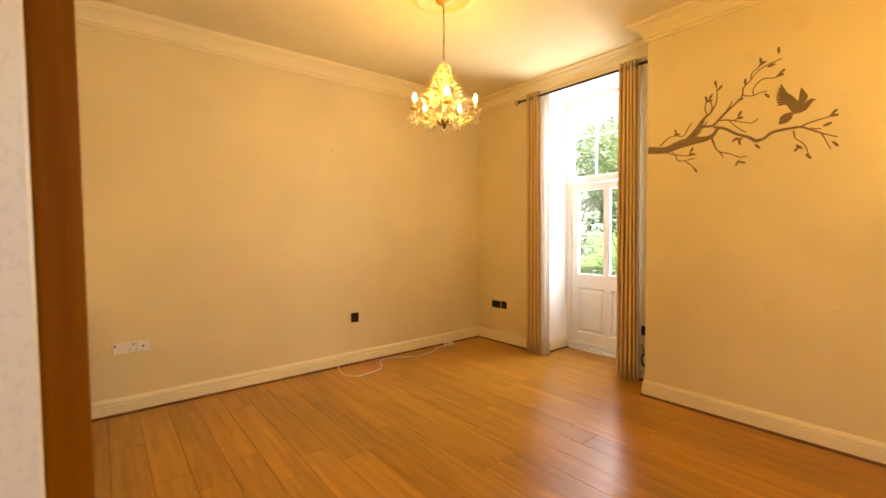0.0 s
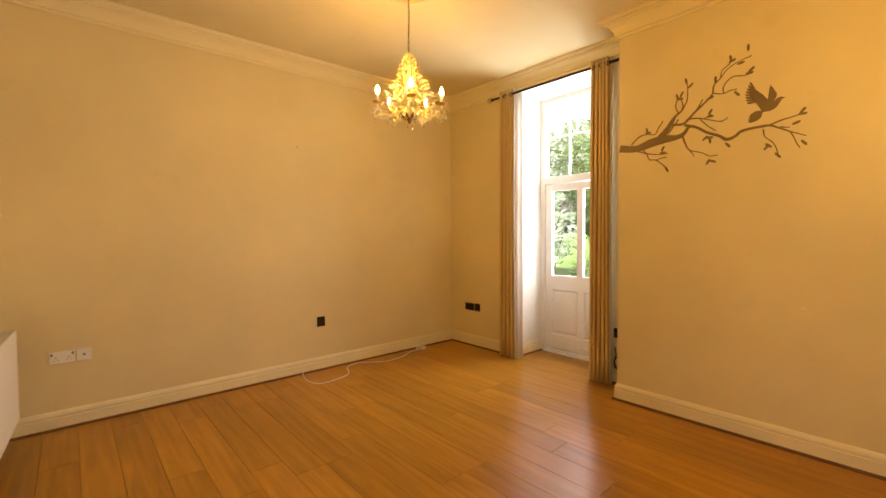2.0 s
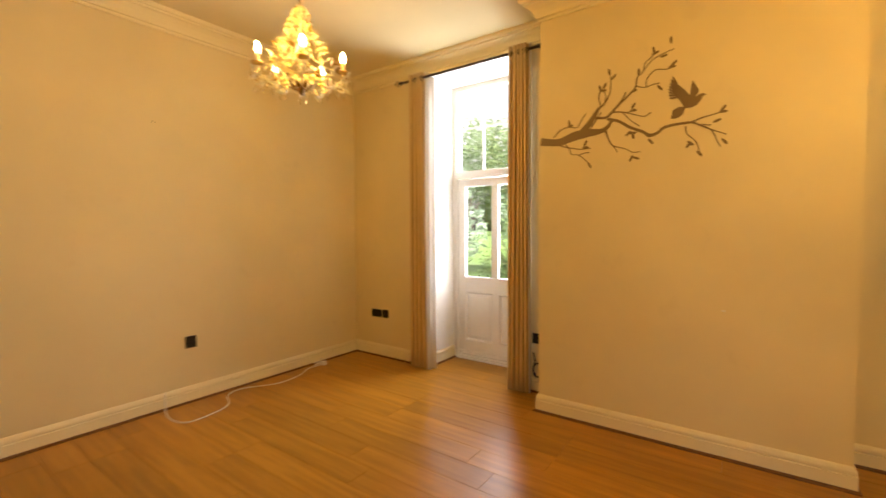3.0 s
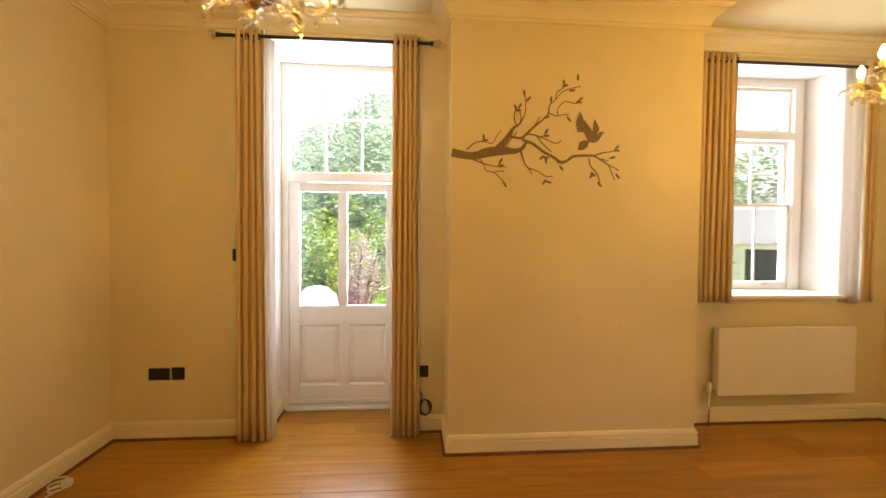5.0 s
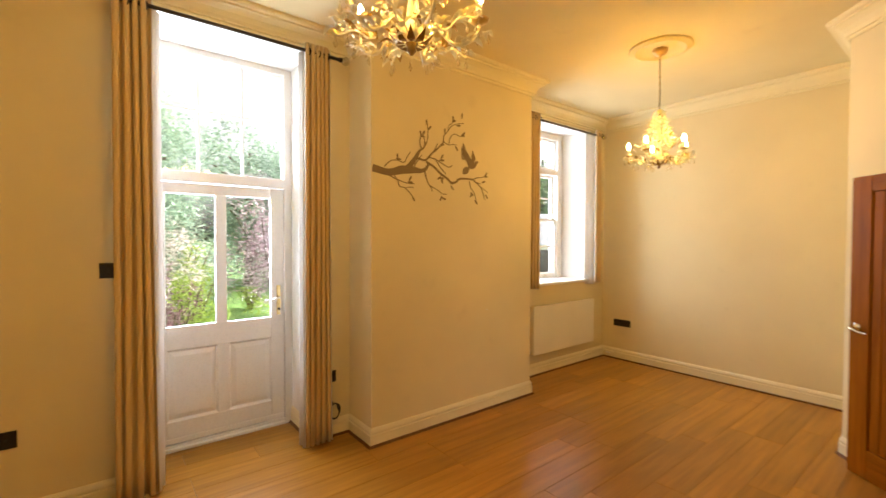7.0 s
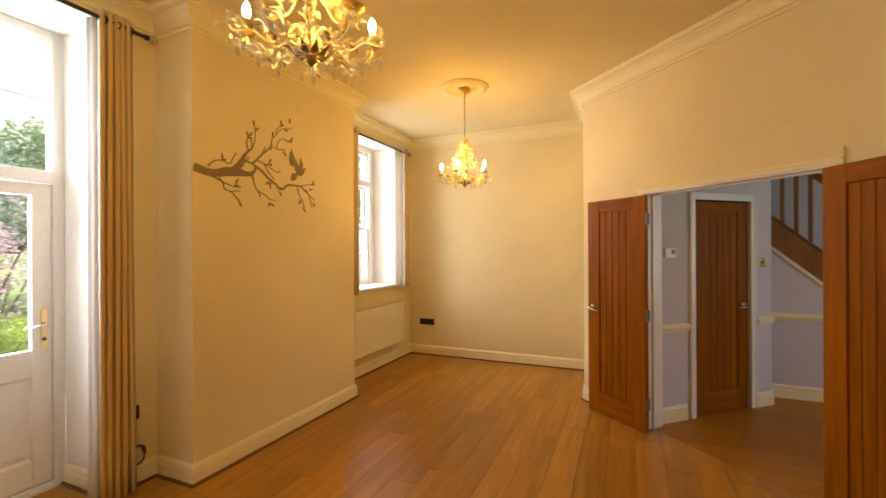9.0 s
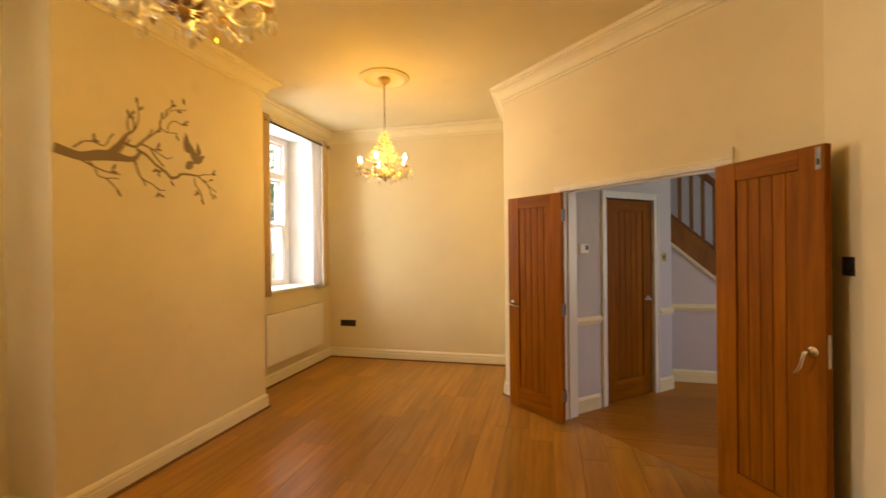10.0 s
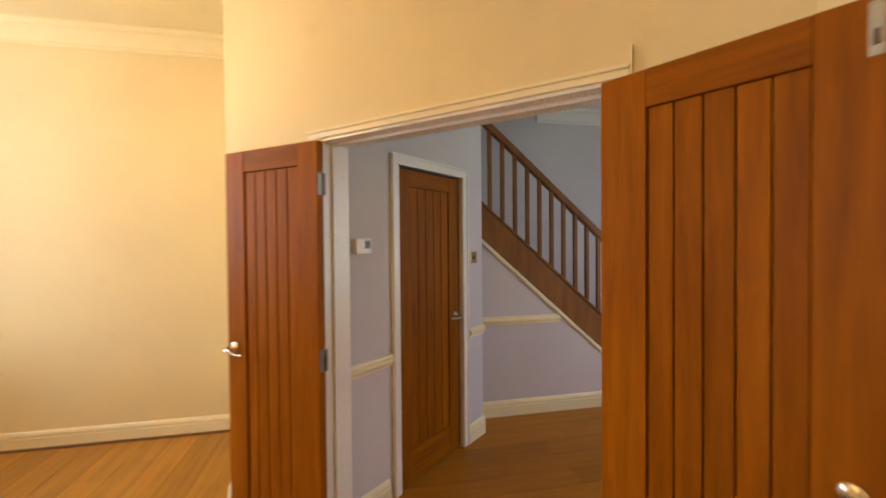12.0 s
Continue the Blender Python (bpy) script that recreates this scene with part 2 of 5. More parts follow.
def part(name, bm, mat, parent=None, label="", smooth=False):
    me = mesh_from(name, bm, mat)
    if smooth:
        me.polygons.foreach_set("use_smooth", [True] * len(me.polygons))
    ob = new(name, me)
    if parent:
        ob.parent = parent
    if label:
        tagged(ob, label)
    return ob


def thing(name, label, category, group="", kind="", m=None):
    ob = new(name)
    ob.empty_display_size = 0.05
    if m is not None:
        ob.matrix_world = m
    return tagged(ob, label, category, group, kind)


def block(bm, x0, x1, y0, y1, z0, z1, bevel=0.0, m=None):
    """Adds a box to bm, its edges rounded by bevel."""
    made = bmesh.ops.create_cube(bm, size=1)["verts"]
    for v in made:
        v.co = Vector(((x0 + x1) / 2 + v.co.x * (x1 - x0), (y0 + y1) / 2 + v.co.y * (y1 - y0), (z0 + z1) / 2 + v.co.z * (z1 - z0)))
    if bevel:
        edges = list({e for v in made for e in v.link_edges})
        made = list({v for f in bmesh.ops.bevel(bm, geom=edges, offset=bevel, segments=2, profile=0.6, affect="EDGES")["faces"] for v in f.verts})
    if m is not None:
        bmesh.ops.transform(bm, matrix=m, verts=made)
    return bm


def boxed(*args, bevel=0.0, m=None):
    return block(bmesh.new(), *args, bevel=bevel, m=m)


def prism(bm, outline, z0, z1):
    """Adds an upright prism over a flat outline."""
    low = [bm.verts.new((x, y, z0)) for x, y in outline]
    top = [bm.verts.new((x, y, z1)) for x, y in outline]
    n = len(outline)
    bm.faces.new(low[::-1])
    bm.faces.new(top)
    for i in range(n):
        bm.faces.new((low[i], low[(i + 1) % n], top[(i + 1) % n], top[i]))
    return bm


def tube(bm, points, radii, sides=8):
    """Adds a round tube along points."""
    pts = [Vector(p) for p in points]
    if not hasattr(radii, "__len__"):
        radii = [radii] * len(pts)
    rings, side = [], None
    for i, p in enumerate(pts):
        d = (pts[min(i + 1, len(pts) - 1)] - pts[max(i - 1, 0)]).normalized()
        if side is None:
            side = d.orthogonal().normalized()
        side = (side - d * side.dot(d)).normalized()
        up = d.cross(side)
        rings.append([bm.verts.new(p + radii[i] * (math.cos(a) * side + math.sin(a) * up)) for a in (2 * math.pi * k / sides for k in range(sides))])
    for a, b in zip(rings, rings[1:]):
        for k in range(sides):
            bm.faces.new((a[k], a[(k + 1) % sides], b[(k + 1) % sides], b[k]))
    bm.faces.new(rings[0][::-1])
    bm.faces.new(rings[-1])
    return bm


def lathe(bm, profile, sides=16, at=(0, 0, 0)):
    """Adds a turned shape: profile of (radius, z)."""
    rings = []
    for r, z in profile:
        rings.append([bm.verts.new((at[0] + r * math.cos(2 * math.pi * k / sides), at[1] + r * math.sin(2 * math.pi * k / sides), at[2] + z)) for k in range(sides)])
    for a, b in zip(rings, rings[1:]):
        for k in range(sides):
            bm.faces.new((a[k], a[(k + 1) % sides], b[(k + 1) % sides], b[k]))
    bm.faces.new(rings[0][::-1])
    bm.faces.new(rings[-1])
    return bm


def smooth_line(points, steps=6):
    """A Catmull-Rom line through points."""
    p = [Vector(q) for q in points]
    p = [p[0] * 2 - p[1], *p, p[-1] * 2 - p[-2]]
    out = []
    for a, b, c, d in zip(p, p[1:], p[2:], p[3:]):
        for k in range(steps):
            t = k / steps
            out.append(0.5 * (2 * b + (c - a) * t + (2 * a - 5 * b + 4 * c - d) * t * t + (3 * b - a - 3 * c + d) * t ** 3))
    out.append(p[-2])
    return out


def sweep(bm, line, profile, closed=False):
    """Runs a profile of (out from the wall, z) along a floor line, with mitred corners. The room lies to the left of the line."""
    pts = [Vector(p) for p in line]
    n = len(pts)
    rings = []
    for i, p in enumerate(pts):
        before = (p - pts[i - 1]).normalized() if (closed or i) else None
        after = (pts[(i + 1) % n] - p).normalized() if (closed or i < n - 1) else None
        a, b = before or after, after or before
        na, nb = Vector((-a.y, a.x)), Vector((-b.y, b.x))
        mitre = (na + nb) / (1 + na.dot(nb))
        rings.append([bm.verts.new((p.x + mitre.x * o, p.y + mitre.y * o, z)) for o, z in profile])
    k = len(profile)
    for i in range(n if closed else n - 1):
        a, b = rings[i], rings[(i + 1) % n]
        for j in range(k):
            bm.faces.new((a[j], a[(j + 1) % k], b[(j + 1) % k], b[j]))
    if not closed:
        bm.faces.new(rings[0])
        bm.faces.new(rings[-1][::-1])
    return bm


def along(p, q):
    """The pose whose x runs from p to q and whose y points into the room on its left."""
    return pose(p[0], p[1], 0, 0, 0, math.degrees(math.atan2(q[1] - p[1], q[0] - p[0])))


def wall(name, p, q, label, mat, openings=(), thick=0.3, z0=-0.1, z1=3.2, more=(0.0, 0.0)):
    """A wall with its room face from p to q, and openings (from, to, bottom, top) cut through."""
    length = math.dist(p, q)
    bm = bmesh.new()
    m = along(p, q)
    x = -more[0]
    for a, b, lo, hi in sorted(openings):
        block(bm, x, a, -thick, 0, z0, z1, m=m)
        if lo > z0:
            block(bm, a, b, -thick, 0, z0, lo, m=m)
        block(bm, a, b, -thick, 0, hi, z1, m=m)
        x = b
    block(bm, x, length + more[1], -thick, 0, z0, z1, m=m)
    bmesh.ops.remove_doubles(bm, verts=bm.verts[:], dist=1e-5)
    inner = [f for f in bm.faces if any(set(f.verts) == set(g.verts) and f is not g for e in f.edges for g in e.link_faces)]
    if inner:
        bmesh.ops.delete(bm, geom=inner, context="FACES")
    return tagged(part(name, bm, mat), label, "wall", kind="structure")


# ---- plan of the two spaces ----
NE, NW, WC, DS, SW, SE = (4.0, 4.19), (-0.24, 4.19), (-0.40, 0.90), (1.42, -0.92), (1.42, -2.01), (4.0, -2.01)
BS0, BS1, BN1, BN0 = (4.0, -0.08), (3.64, -0.08), (3.64, 1.73), (4.0, 1.73)
TOP = 3.15
D = along(WC, DS)
DIAG_LEN = math.dist(WC, DS)


def diag(s, n=0.0):
    """A place on the diagonal wall: s metres from its south end, n into the room."""
    v = D @ Vector((DIAG_LEN - s, n, 0))
    return (v.x, v.y)


JL, JR, HEAD = 0.79, 2.07, 2.0
HA, HB, HC = (0.79, -0.51), (-0.29, -1.49), (-0.33, -1.76)

wall("wall_north", NE, NW, "cream painted plaster wall with sockets near the floor", WALL, more=(0.3, 0.3))
wall("wall_west", NW, WC, "cream painted plaster wall behind a long radiator", WALL, more=(0.0, 0.0))
wall("wall_diagonal", WC, DS, "cream painted diagonal wall round the double doorway", WALL, [(DIAG_LEN - JR - 0.035, DIAG_LEN - JL + 0.035, -0.1, HEAD + 0.035)], thick=0.18)
wall("wall_southwest", DS, SW, "cream painted wall beside the dining end", WALL, thick=0.12)
wall("wall_south", SW, SE, "cream painted end wall with a black double socket", WALL, more=(0.3, 0.3))
wall("wall_east_window", SE, BS0, "cream painted wall with a deep sash window recess", WALL, [(0.33, 1.61, 1.05, 2.98)], thick=0.46)
wall("wall_east_door", BN0, NE, "cream painted wall with a tall garden door recess", WALL, [(0.31, 1.37, -0.1, 2.99)], thick=0.46)
bm = bmesh.new()
prism(bm, [(4.46, -0.08), (3.64, -0.08), (3.64, 1.73), (4.46, 1.73)][::-1], -0.1, 3.2)
tagged(part("wall_chimney_breast", bm, WALL), "cream painted chimney breast with a taupe branch decal", "wall", kind="structure")

bm = bmesh.new()
prism(bm, [NE, NW, WC, DS, SW, SE], TOP, TOP + 0.15)
tagged(part("ceiling", bm, CEILING), "pale cream plaster ceiling", "ceiling", kind="structure")

ROOM = [NE, NW, WC, DS, SW, SE, BS0, BS1, BN1, BN0]
CORNICE = [(0, 3.0), (0.014, 3.0), (0.018, 3.012), (0.014, 3.022), (0.028, 3.026), (0.034, 3.048), (0.052, 3.078), (0.08, 3.1), (0.098, 3.106), (0.098, 3.118), (0.118, 3.122), (0.128, 3.134), (0.128, TOP), (0, TOP)]
tagged(part("cornice", sweep(bmesh.new(), ROOM, CORNICE, True), CORNICE_PAINT), "cream moulded plaster cornice", "cornice", kind="structure")
SKIRT = [(0, 0.0), (0.019, 0.0), (0.019, 0.086), (0.012, 0.089), (0.012, 0.095), (0.017, 0.099), (0.016, 0.113), (0.010, 0.128), (0.004, 0.136), (0, 0.136)]
QUAD = [(0.018, 0.0), (0.036, 0.0), (0.034, 0.008), (0.028, 0.014), (0.018, 0.016)]
SIDE_A = [(4.455, 3.10), (4.0, 3.10), NE, NW, WC, diag(JR + 0.10)]
SIDE_B = [diag(JL - 0.07), DS, SW, SE, BS0, BS1, BN1, BN0, (4.0, 2.04), (4.455, 2.04)]
for line in (SIDE_A, SIDE_B):
    tagged(part("baseboard", sweep(bmesh.new(), line, SKIRT), TRIM), "white moulded skirting board", "skirting", kind="structure")
    tagged(part("floor_beading", sweep(bmesh.new(), line, QUAD), BEAD), "brown quarter-round floor beading along the skirting", "beading", kind="structure")

# hall shell
wall("wall_hall_cupboard", HB, HA, "lilac-grey hall wall with an oak cupboard door", HALL, [(0.293, 1.005, -0.1, 1.995)], thick=0.12)
wall("wall_hall_return", HC, HB, "short lilac-grey return wall", HALL, thick=0.08)
# out of view: this wall's opening is added to let daylight in
wall("wall_hall_west", (-3.2, 1.3), (-3.2, -2.66), "unseen lilac-grey hall wall with an opening added for daylight", HALL, [(1.0, 2.4, 0.7, 2.5)], thick=0.2, more=(0.2, 0.2))
wall("wall_hall_stair", (-3.2, -2.66), (1.3, -2.66), "pale grey wall beside the stairs", HALL, thick=0.15, z1=5.4)
wall("wall_hall_north", (-0.62, 1.3), (-3.2, 1.3), "lilac-grey hall wall", HALL, thick=0.15)
wall("wall_hall_east", (1.28, -2.66), (1.28, -0.95), "lilac-grey wall behind the stairs", HALL, thick=0.1, z1=5.4)
bm = prism(bmesh.new(), [(-3.4, 1.4), (-3.4, -1.85), (1.3, -1.85), (1.3, -0.97), (-0.55, 0.88), (-0.55, 1.4)], 2.98, 3.13)
prism(bm, [(-3.4, -2.7), (-1.3, -2.7), (-1.3, -1.85), (-3.4, -1.85)], 2.98, 3.13)
tagged(part("ceiling_hall", bm, HALL_CEILING), "white hall ceiling beside the stair well", "ceiling", kind="structure")
tagged(part("ceiling_stairwell", boxed(-1.3, 1.4, -2.8, -1.85, 5.3, 5.4), HALL_CEILING), "white stairwell ceiling", "ceiling", kind="structure")
tagged(part("baseboard", sweep(bmesh.new(), [HC, HB, (HB[0] + 0.165, HB[1] + 0.15)], SKIRT), TRIM), "white moulded skirting board in the hall", "skirting", kind="structure")
tagged(part("baseboard", sweep(bmesh.new(), [(0.525, -0.752), HA], SKIRT), TRIM), "white moulded skirting board in the hall", "skirting", kind="structure")
tagged(part("baseboard", sweep(bmesh.new(), [(-2.6, -1.76), HC], SKIRT), TRIM), "white moulded skirting board under the stairs", "skirting", kind="structure")
DADO = [(0, 0.795), (0.012, 0.797), (0.014, 0.815), (0.025, 0.823), (0.025, 0.842), (0.014, 0.849), (0.012, 0.864), (0, 0.867)]
tagged(part("dado_rail", sweep(bmesh.new(), [(0.50, -0.773), HA], DADO), TRIM), "white moulded dado rail", "dado rail", kind="structure")
tagged(part("dado_rail", sweep(bmesh.new(), [HC, HB, (HB[0] + 0.15, HB[1] + 0.136)], DADO), TRIM), "white moulded dado rail", "dado rail", kind="structure")
tagged(part("dado_rail", sweep(bmesh.new(), [(-1.10, -1.76), HC], DADO), TRIM), "white moulded dado rail under the stairs", "dado rail", kind="structure")
HALL_CORNICE = [(o, z - 0.17) for o, z in CORNICE]
tagged(part("cornice", sweep(bmesh.new(), [(-3.2, -2.66), (-1.3, -2.66)], HALL_CORNICE), HALL_CEILING), "white moulded cornice beside the stairs", "cornice", kind="structure")
bm = boxed(-1.3, 1.28, -1.85, -1.77, 3.13, 5.3)
block(bm, -1.4, -1.3, -2.66, -1.77, 3.13, 5.3)
tagged(part("wall_stairwell", bm, HALL), "pale grey upper stairwell wall", "wall", kind="structure")

# ---- garden door ----
FX = 4.455  # room face of the door frame


def bar_frame(bm, x0, x1, y0, y1, z0, z1, w, bottom=None, bevel=0.006):
    """A rectangular frame of bars w wide, in the plane across x."""
    bottom = w if bottom is None else bottom
    block(bm, x0, x1, y0, y0 + w, z0, z1, bevel)
    block(bm, x0, x1, y1 - w, y1, z0, z1, bevel)
    block(bm, x0 + 0.002, x1 - 0.002, y0 + w, y1 - w, z1 - w, z1, bevel)
    if bottom:
        block(bm, x0 + 0.002, x1 - 0.002, y0 + w, y1 - w, z0, z0 + bottom, bevel)
    return bm


def pane(y0, y1, z0, z1, x, parent):
    ob = part("pane", boxed(x, x + 0.004, y0, y1, z0, z1), GLASS, parent)
    ob.visible_shadow = False
    return ob


def raised_panel(y0, y1, z0, z1, x, parent):
    """A panel with a raised field and a sloped margin."""
    bm = bmesh.new()
    ring = []
    for inset, depth in ((0, 0.0), (0.012, 0.012), (0.016, 0.014), (0.05, 0.004), (0.056, 0.004)):
        ring.append([bm.verts.new((x + depth, y, z)) for y, z in ((y0 + inset, z0 + inset), (y1 - inset, z0 + inset), (y1 - inset, z1 - inset), (y0 + inset, z1 - inset))])
    for a, b in zip(ring, ring[1:]):
        for k in range(4):
            bm.faces.new((a[k], a[(k + 1) % 4], b[(k + 1) % 4], b[k]))
    bm.faces.new(ring[-1])
    block(bm, x + 0.016, x + 0.03, y0, y1, z0, z1)
    return part("panel", bm, WHITE, parent)


door = thing("door_1", "white half-glazed garden door with a brass handle in a deep recess", "door", kind="structure")
bm = bmesh.new()
block(bm, FX, FX + 0.09, 2.042, 2.105, 0.0, 2.99, 0.006)
block(bm, FX, FX + 0.09, 3.04, 3.098, 0.0, 2.99, 0.006)
block(bm, FX + 0.002, FX + 0.088, 2.105, 3.04, 2.93, 2.99, 0.006)
block(bm, FX - 0.012, FX + 0.088, 2.105, 3.04, 1.985, 2.065, 0.008)
part("frame", bm, WHITE, door)
bm = boxed(FX - 0.02, FX + 0.1, 2.105, 3.04, 0.004, 0.028, bevel=0.005)
block(bm, FX + 0.0, FX + 0.1, 2.107, 3.038, 0.028, 0.05, 0.005)
part("threshold", bm, WHITE, door, "white stepped threshold")
leaf = part("leaf", block(block(bmesh.new(), FX + 0.016, FX + 0.06, 2.108, 2.21, 0.055, 1.98, 0.004), FX + 0.016, FX + 0.06, 2.95, 3.037, 0.055, 1.98, 0.004), WHITE, door, "white painted door stiles")
for y0, y1, z0, z1 in ((2.21, 2.95, 1.90, 1.98), (2.21, 2.95, 0.745, 0.915), (2.21, 2.95, 0.055, 0.215)):
    part("rail", boxed(FX + 0.018, FX + 0.058, y0, y1, z0, z1, bevel=0.004), WHITE, leaf)
part("mullion", boxed(FX + 0.018, FX + 0.058, 2.545, 2.622, 0.915, 1.90, bevel=0.004), WHITE, leaf)
part("mullion", boxed(FX + 0.018, FX + 0.058, 2.53, 2.61, 0.215, 0.745, bevel=0.004), WHITE, leaf)
for y0, y1 in ((2.21, 2.545), (2.622, 2.95)):
    pane(y0, y1, 0.915, 1.90, FX + 0.04, leaf)
for y0, y1 in ((2.21, 2.53), (2.61, 2.95)):
    raised_panel(y0, y1, 0.215, 0.745, FX + 0.022, leaf)
part("weather_bar", boxed(FX + 0.002, FX + 0.016, 2.115, 3.03, 0.06, 0.095, bevel=0.005), WHITE, leaf)
plate = part("handle_plate", boxed(FX + 0.006, FX + 0.016, 2.137, 2.168, 0.93, 1.18, bevel=0.003), BRASS, leaf, "tall brass handle plate with a keyhole")
part("lever", tube(bmesh.new(), smooth_line([(FX + 0.008, 2.152, 1.08), (FX - 0.035, 2.152, 1.08), (FX - 0.045, 2.19, 1.075), (FX - 0.04, 2.23, 1.06), (FX - 0.045, 2.265, 1.068)]), 0.008), CHROME, plate, "pale curved lever", True)
part("keyhole", lathe(bmesh.new(), [(0.011, 0), (0.011, 0.006), (0.004, 0.006)], 12), BLACK_PLASTIC, plate).matrix_local = pose(FX + 0.006, 2.152, 0.98, 0, -90, 0)

light = thing("window_1", "white six-pane fixed light over the garden door", "window", kind="structure")
for y in (2.42, 2.73):
    part("glazing_bar", boxed(FX + 0.03, FX + 0.055, y - 0.009, y + 0.009, 2.065, 2.93, bevel=0.005), WHITE, light)
for y0, y1 in ((2.105, 2.411), (2.429, 2.721), (2.739, 3.04)):
    part("glazing_bar", boxed(FX + 0.032, FX + 0.053, y0, y1, 2.52, 2.538, bevel=0.005), WHITE, light)
    pane(y0, y1, 2.065, 2.52, FX + 0.042, light)
    pane(y0, y1, 2.538, 2.93, FX + 0.042, light)

# ---- sash window ----
win = thing("window_2", "white three-part sash window in a splayed recess", "window", kind="structure")
WY0, WY1 = -1.57, -0.45
bm = bmesh.new()
block(bm, 4.36, 4.50, WY0, WY0 + 0.09, 1.06, 2.98, 0.006)
block(bm, 4.36, 4.50, WY1 - 0.09, WY1, 1.06, 2.98, 0.006)
block(bm, 4.362, 4.498, WY0 + 0.09, WY1 - 0.09, 2.89, 2.98, 0.006)
block(bm, 4.352, 4.498, WY0 + 0.09, WY1 - 0.09, 2.42, 2.49, 0.008)
part("window_frame", bm, WHITE, win)
part("window_sill", boxed(3.965, 4.5, -1.675, -0.405, 1.03, 1.06, bevel=0.008), WHITE, win, "white painted sill board")
A, B = WY0 + 0.09, WY1 - 0.09


def sash(x, z0, z1, bottom, rows, cols):
    w = 0.03
    ob = part("sash", bar_frame(bmesh.new(), x, x + 0.04, A + 0.002, B - 0.002, z0, z1, w, bottom), WHITE, win)
    ys = [A + 0.032 + (B - A - 0.064) * k / cols for k in range(cols + 1)]
    zs = [z0 + bottom + (z1 - w - z0 - bottom) * k / rows for k in range(rows + 1)]
    for y in ys[1:-1]:
        part("glazing_bar", boxed(x + 0.01, x + 0.03, y - 0.009, y + 0.009, zs[0], zs[-1], bevel=0.004), WHITE, ob)
    for k in range(cols):
        a = ys[k] + (0.009 if k else 0)
        b = ys[k + 1] - (0.009 if k < cols - 1 else 0)
        for z in zs[1:-1]:
            part("glazing_bar", boxed(x + 0.012, x + 0.028, a, b, z - 0.009, z + 0.009, bevel=0.004), WHITE, ob)
        for j in range(rows):
            pane(a, b, zs[j] + (0.009 if j else 0), zs[j + 1] - (0.009 if j < rows - 1 else 0), x + 0.018, ob)


sash(4.40, 2.49, 2.89, 0.03, 1, 1)
sash(4.44, 1.80, 2.42, 0.045, 2, 3)
sash(4.385, 1.062, 1.845, 0.075, 2, 3)
for y in (-0.78, -1.25):
    part("sash_lift", tube(bmesh.new(), smooth_line([(4.384, y - 0.025, 1.10), (4.365, y, 1.105), (4.384, y + 0.025, 1.10)]), 0.004), BRASS, win)
for y0, y1, s in ((-1.68, -1.575, 1), (-0.40, -0.445, -1)):
    bm = prism(bmesh.new(), [(4.0, y0), (4.46, y0), (4.46, y1)][::s], 1.06, 2.98)
    part("reveal", bm, WHITE, win, "white painted splayed window reveal")
part("soffit", boxed(4.004, 4.36, -1.67, -0.41, 2.965, 2.979), WHITE, win, "white painted soffit")
for y, s in ((2.04, 1), (3.10, -1)):
    bm = boxed(4.003, FX, min(y, y + s * 0.003), max(y, y + s * 0.003), 0.13, 2.988)
    part("reveal", bm, WHITE, door, "white painted door reveal")
part("soffit", boxed(4.003, FX, 2.044, 3.096, 2.978, 2.988), WHITE, door, "white painted soffit")

# ---- curtains and poles ----


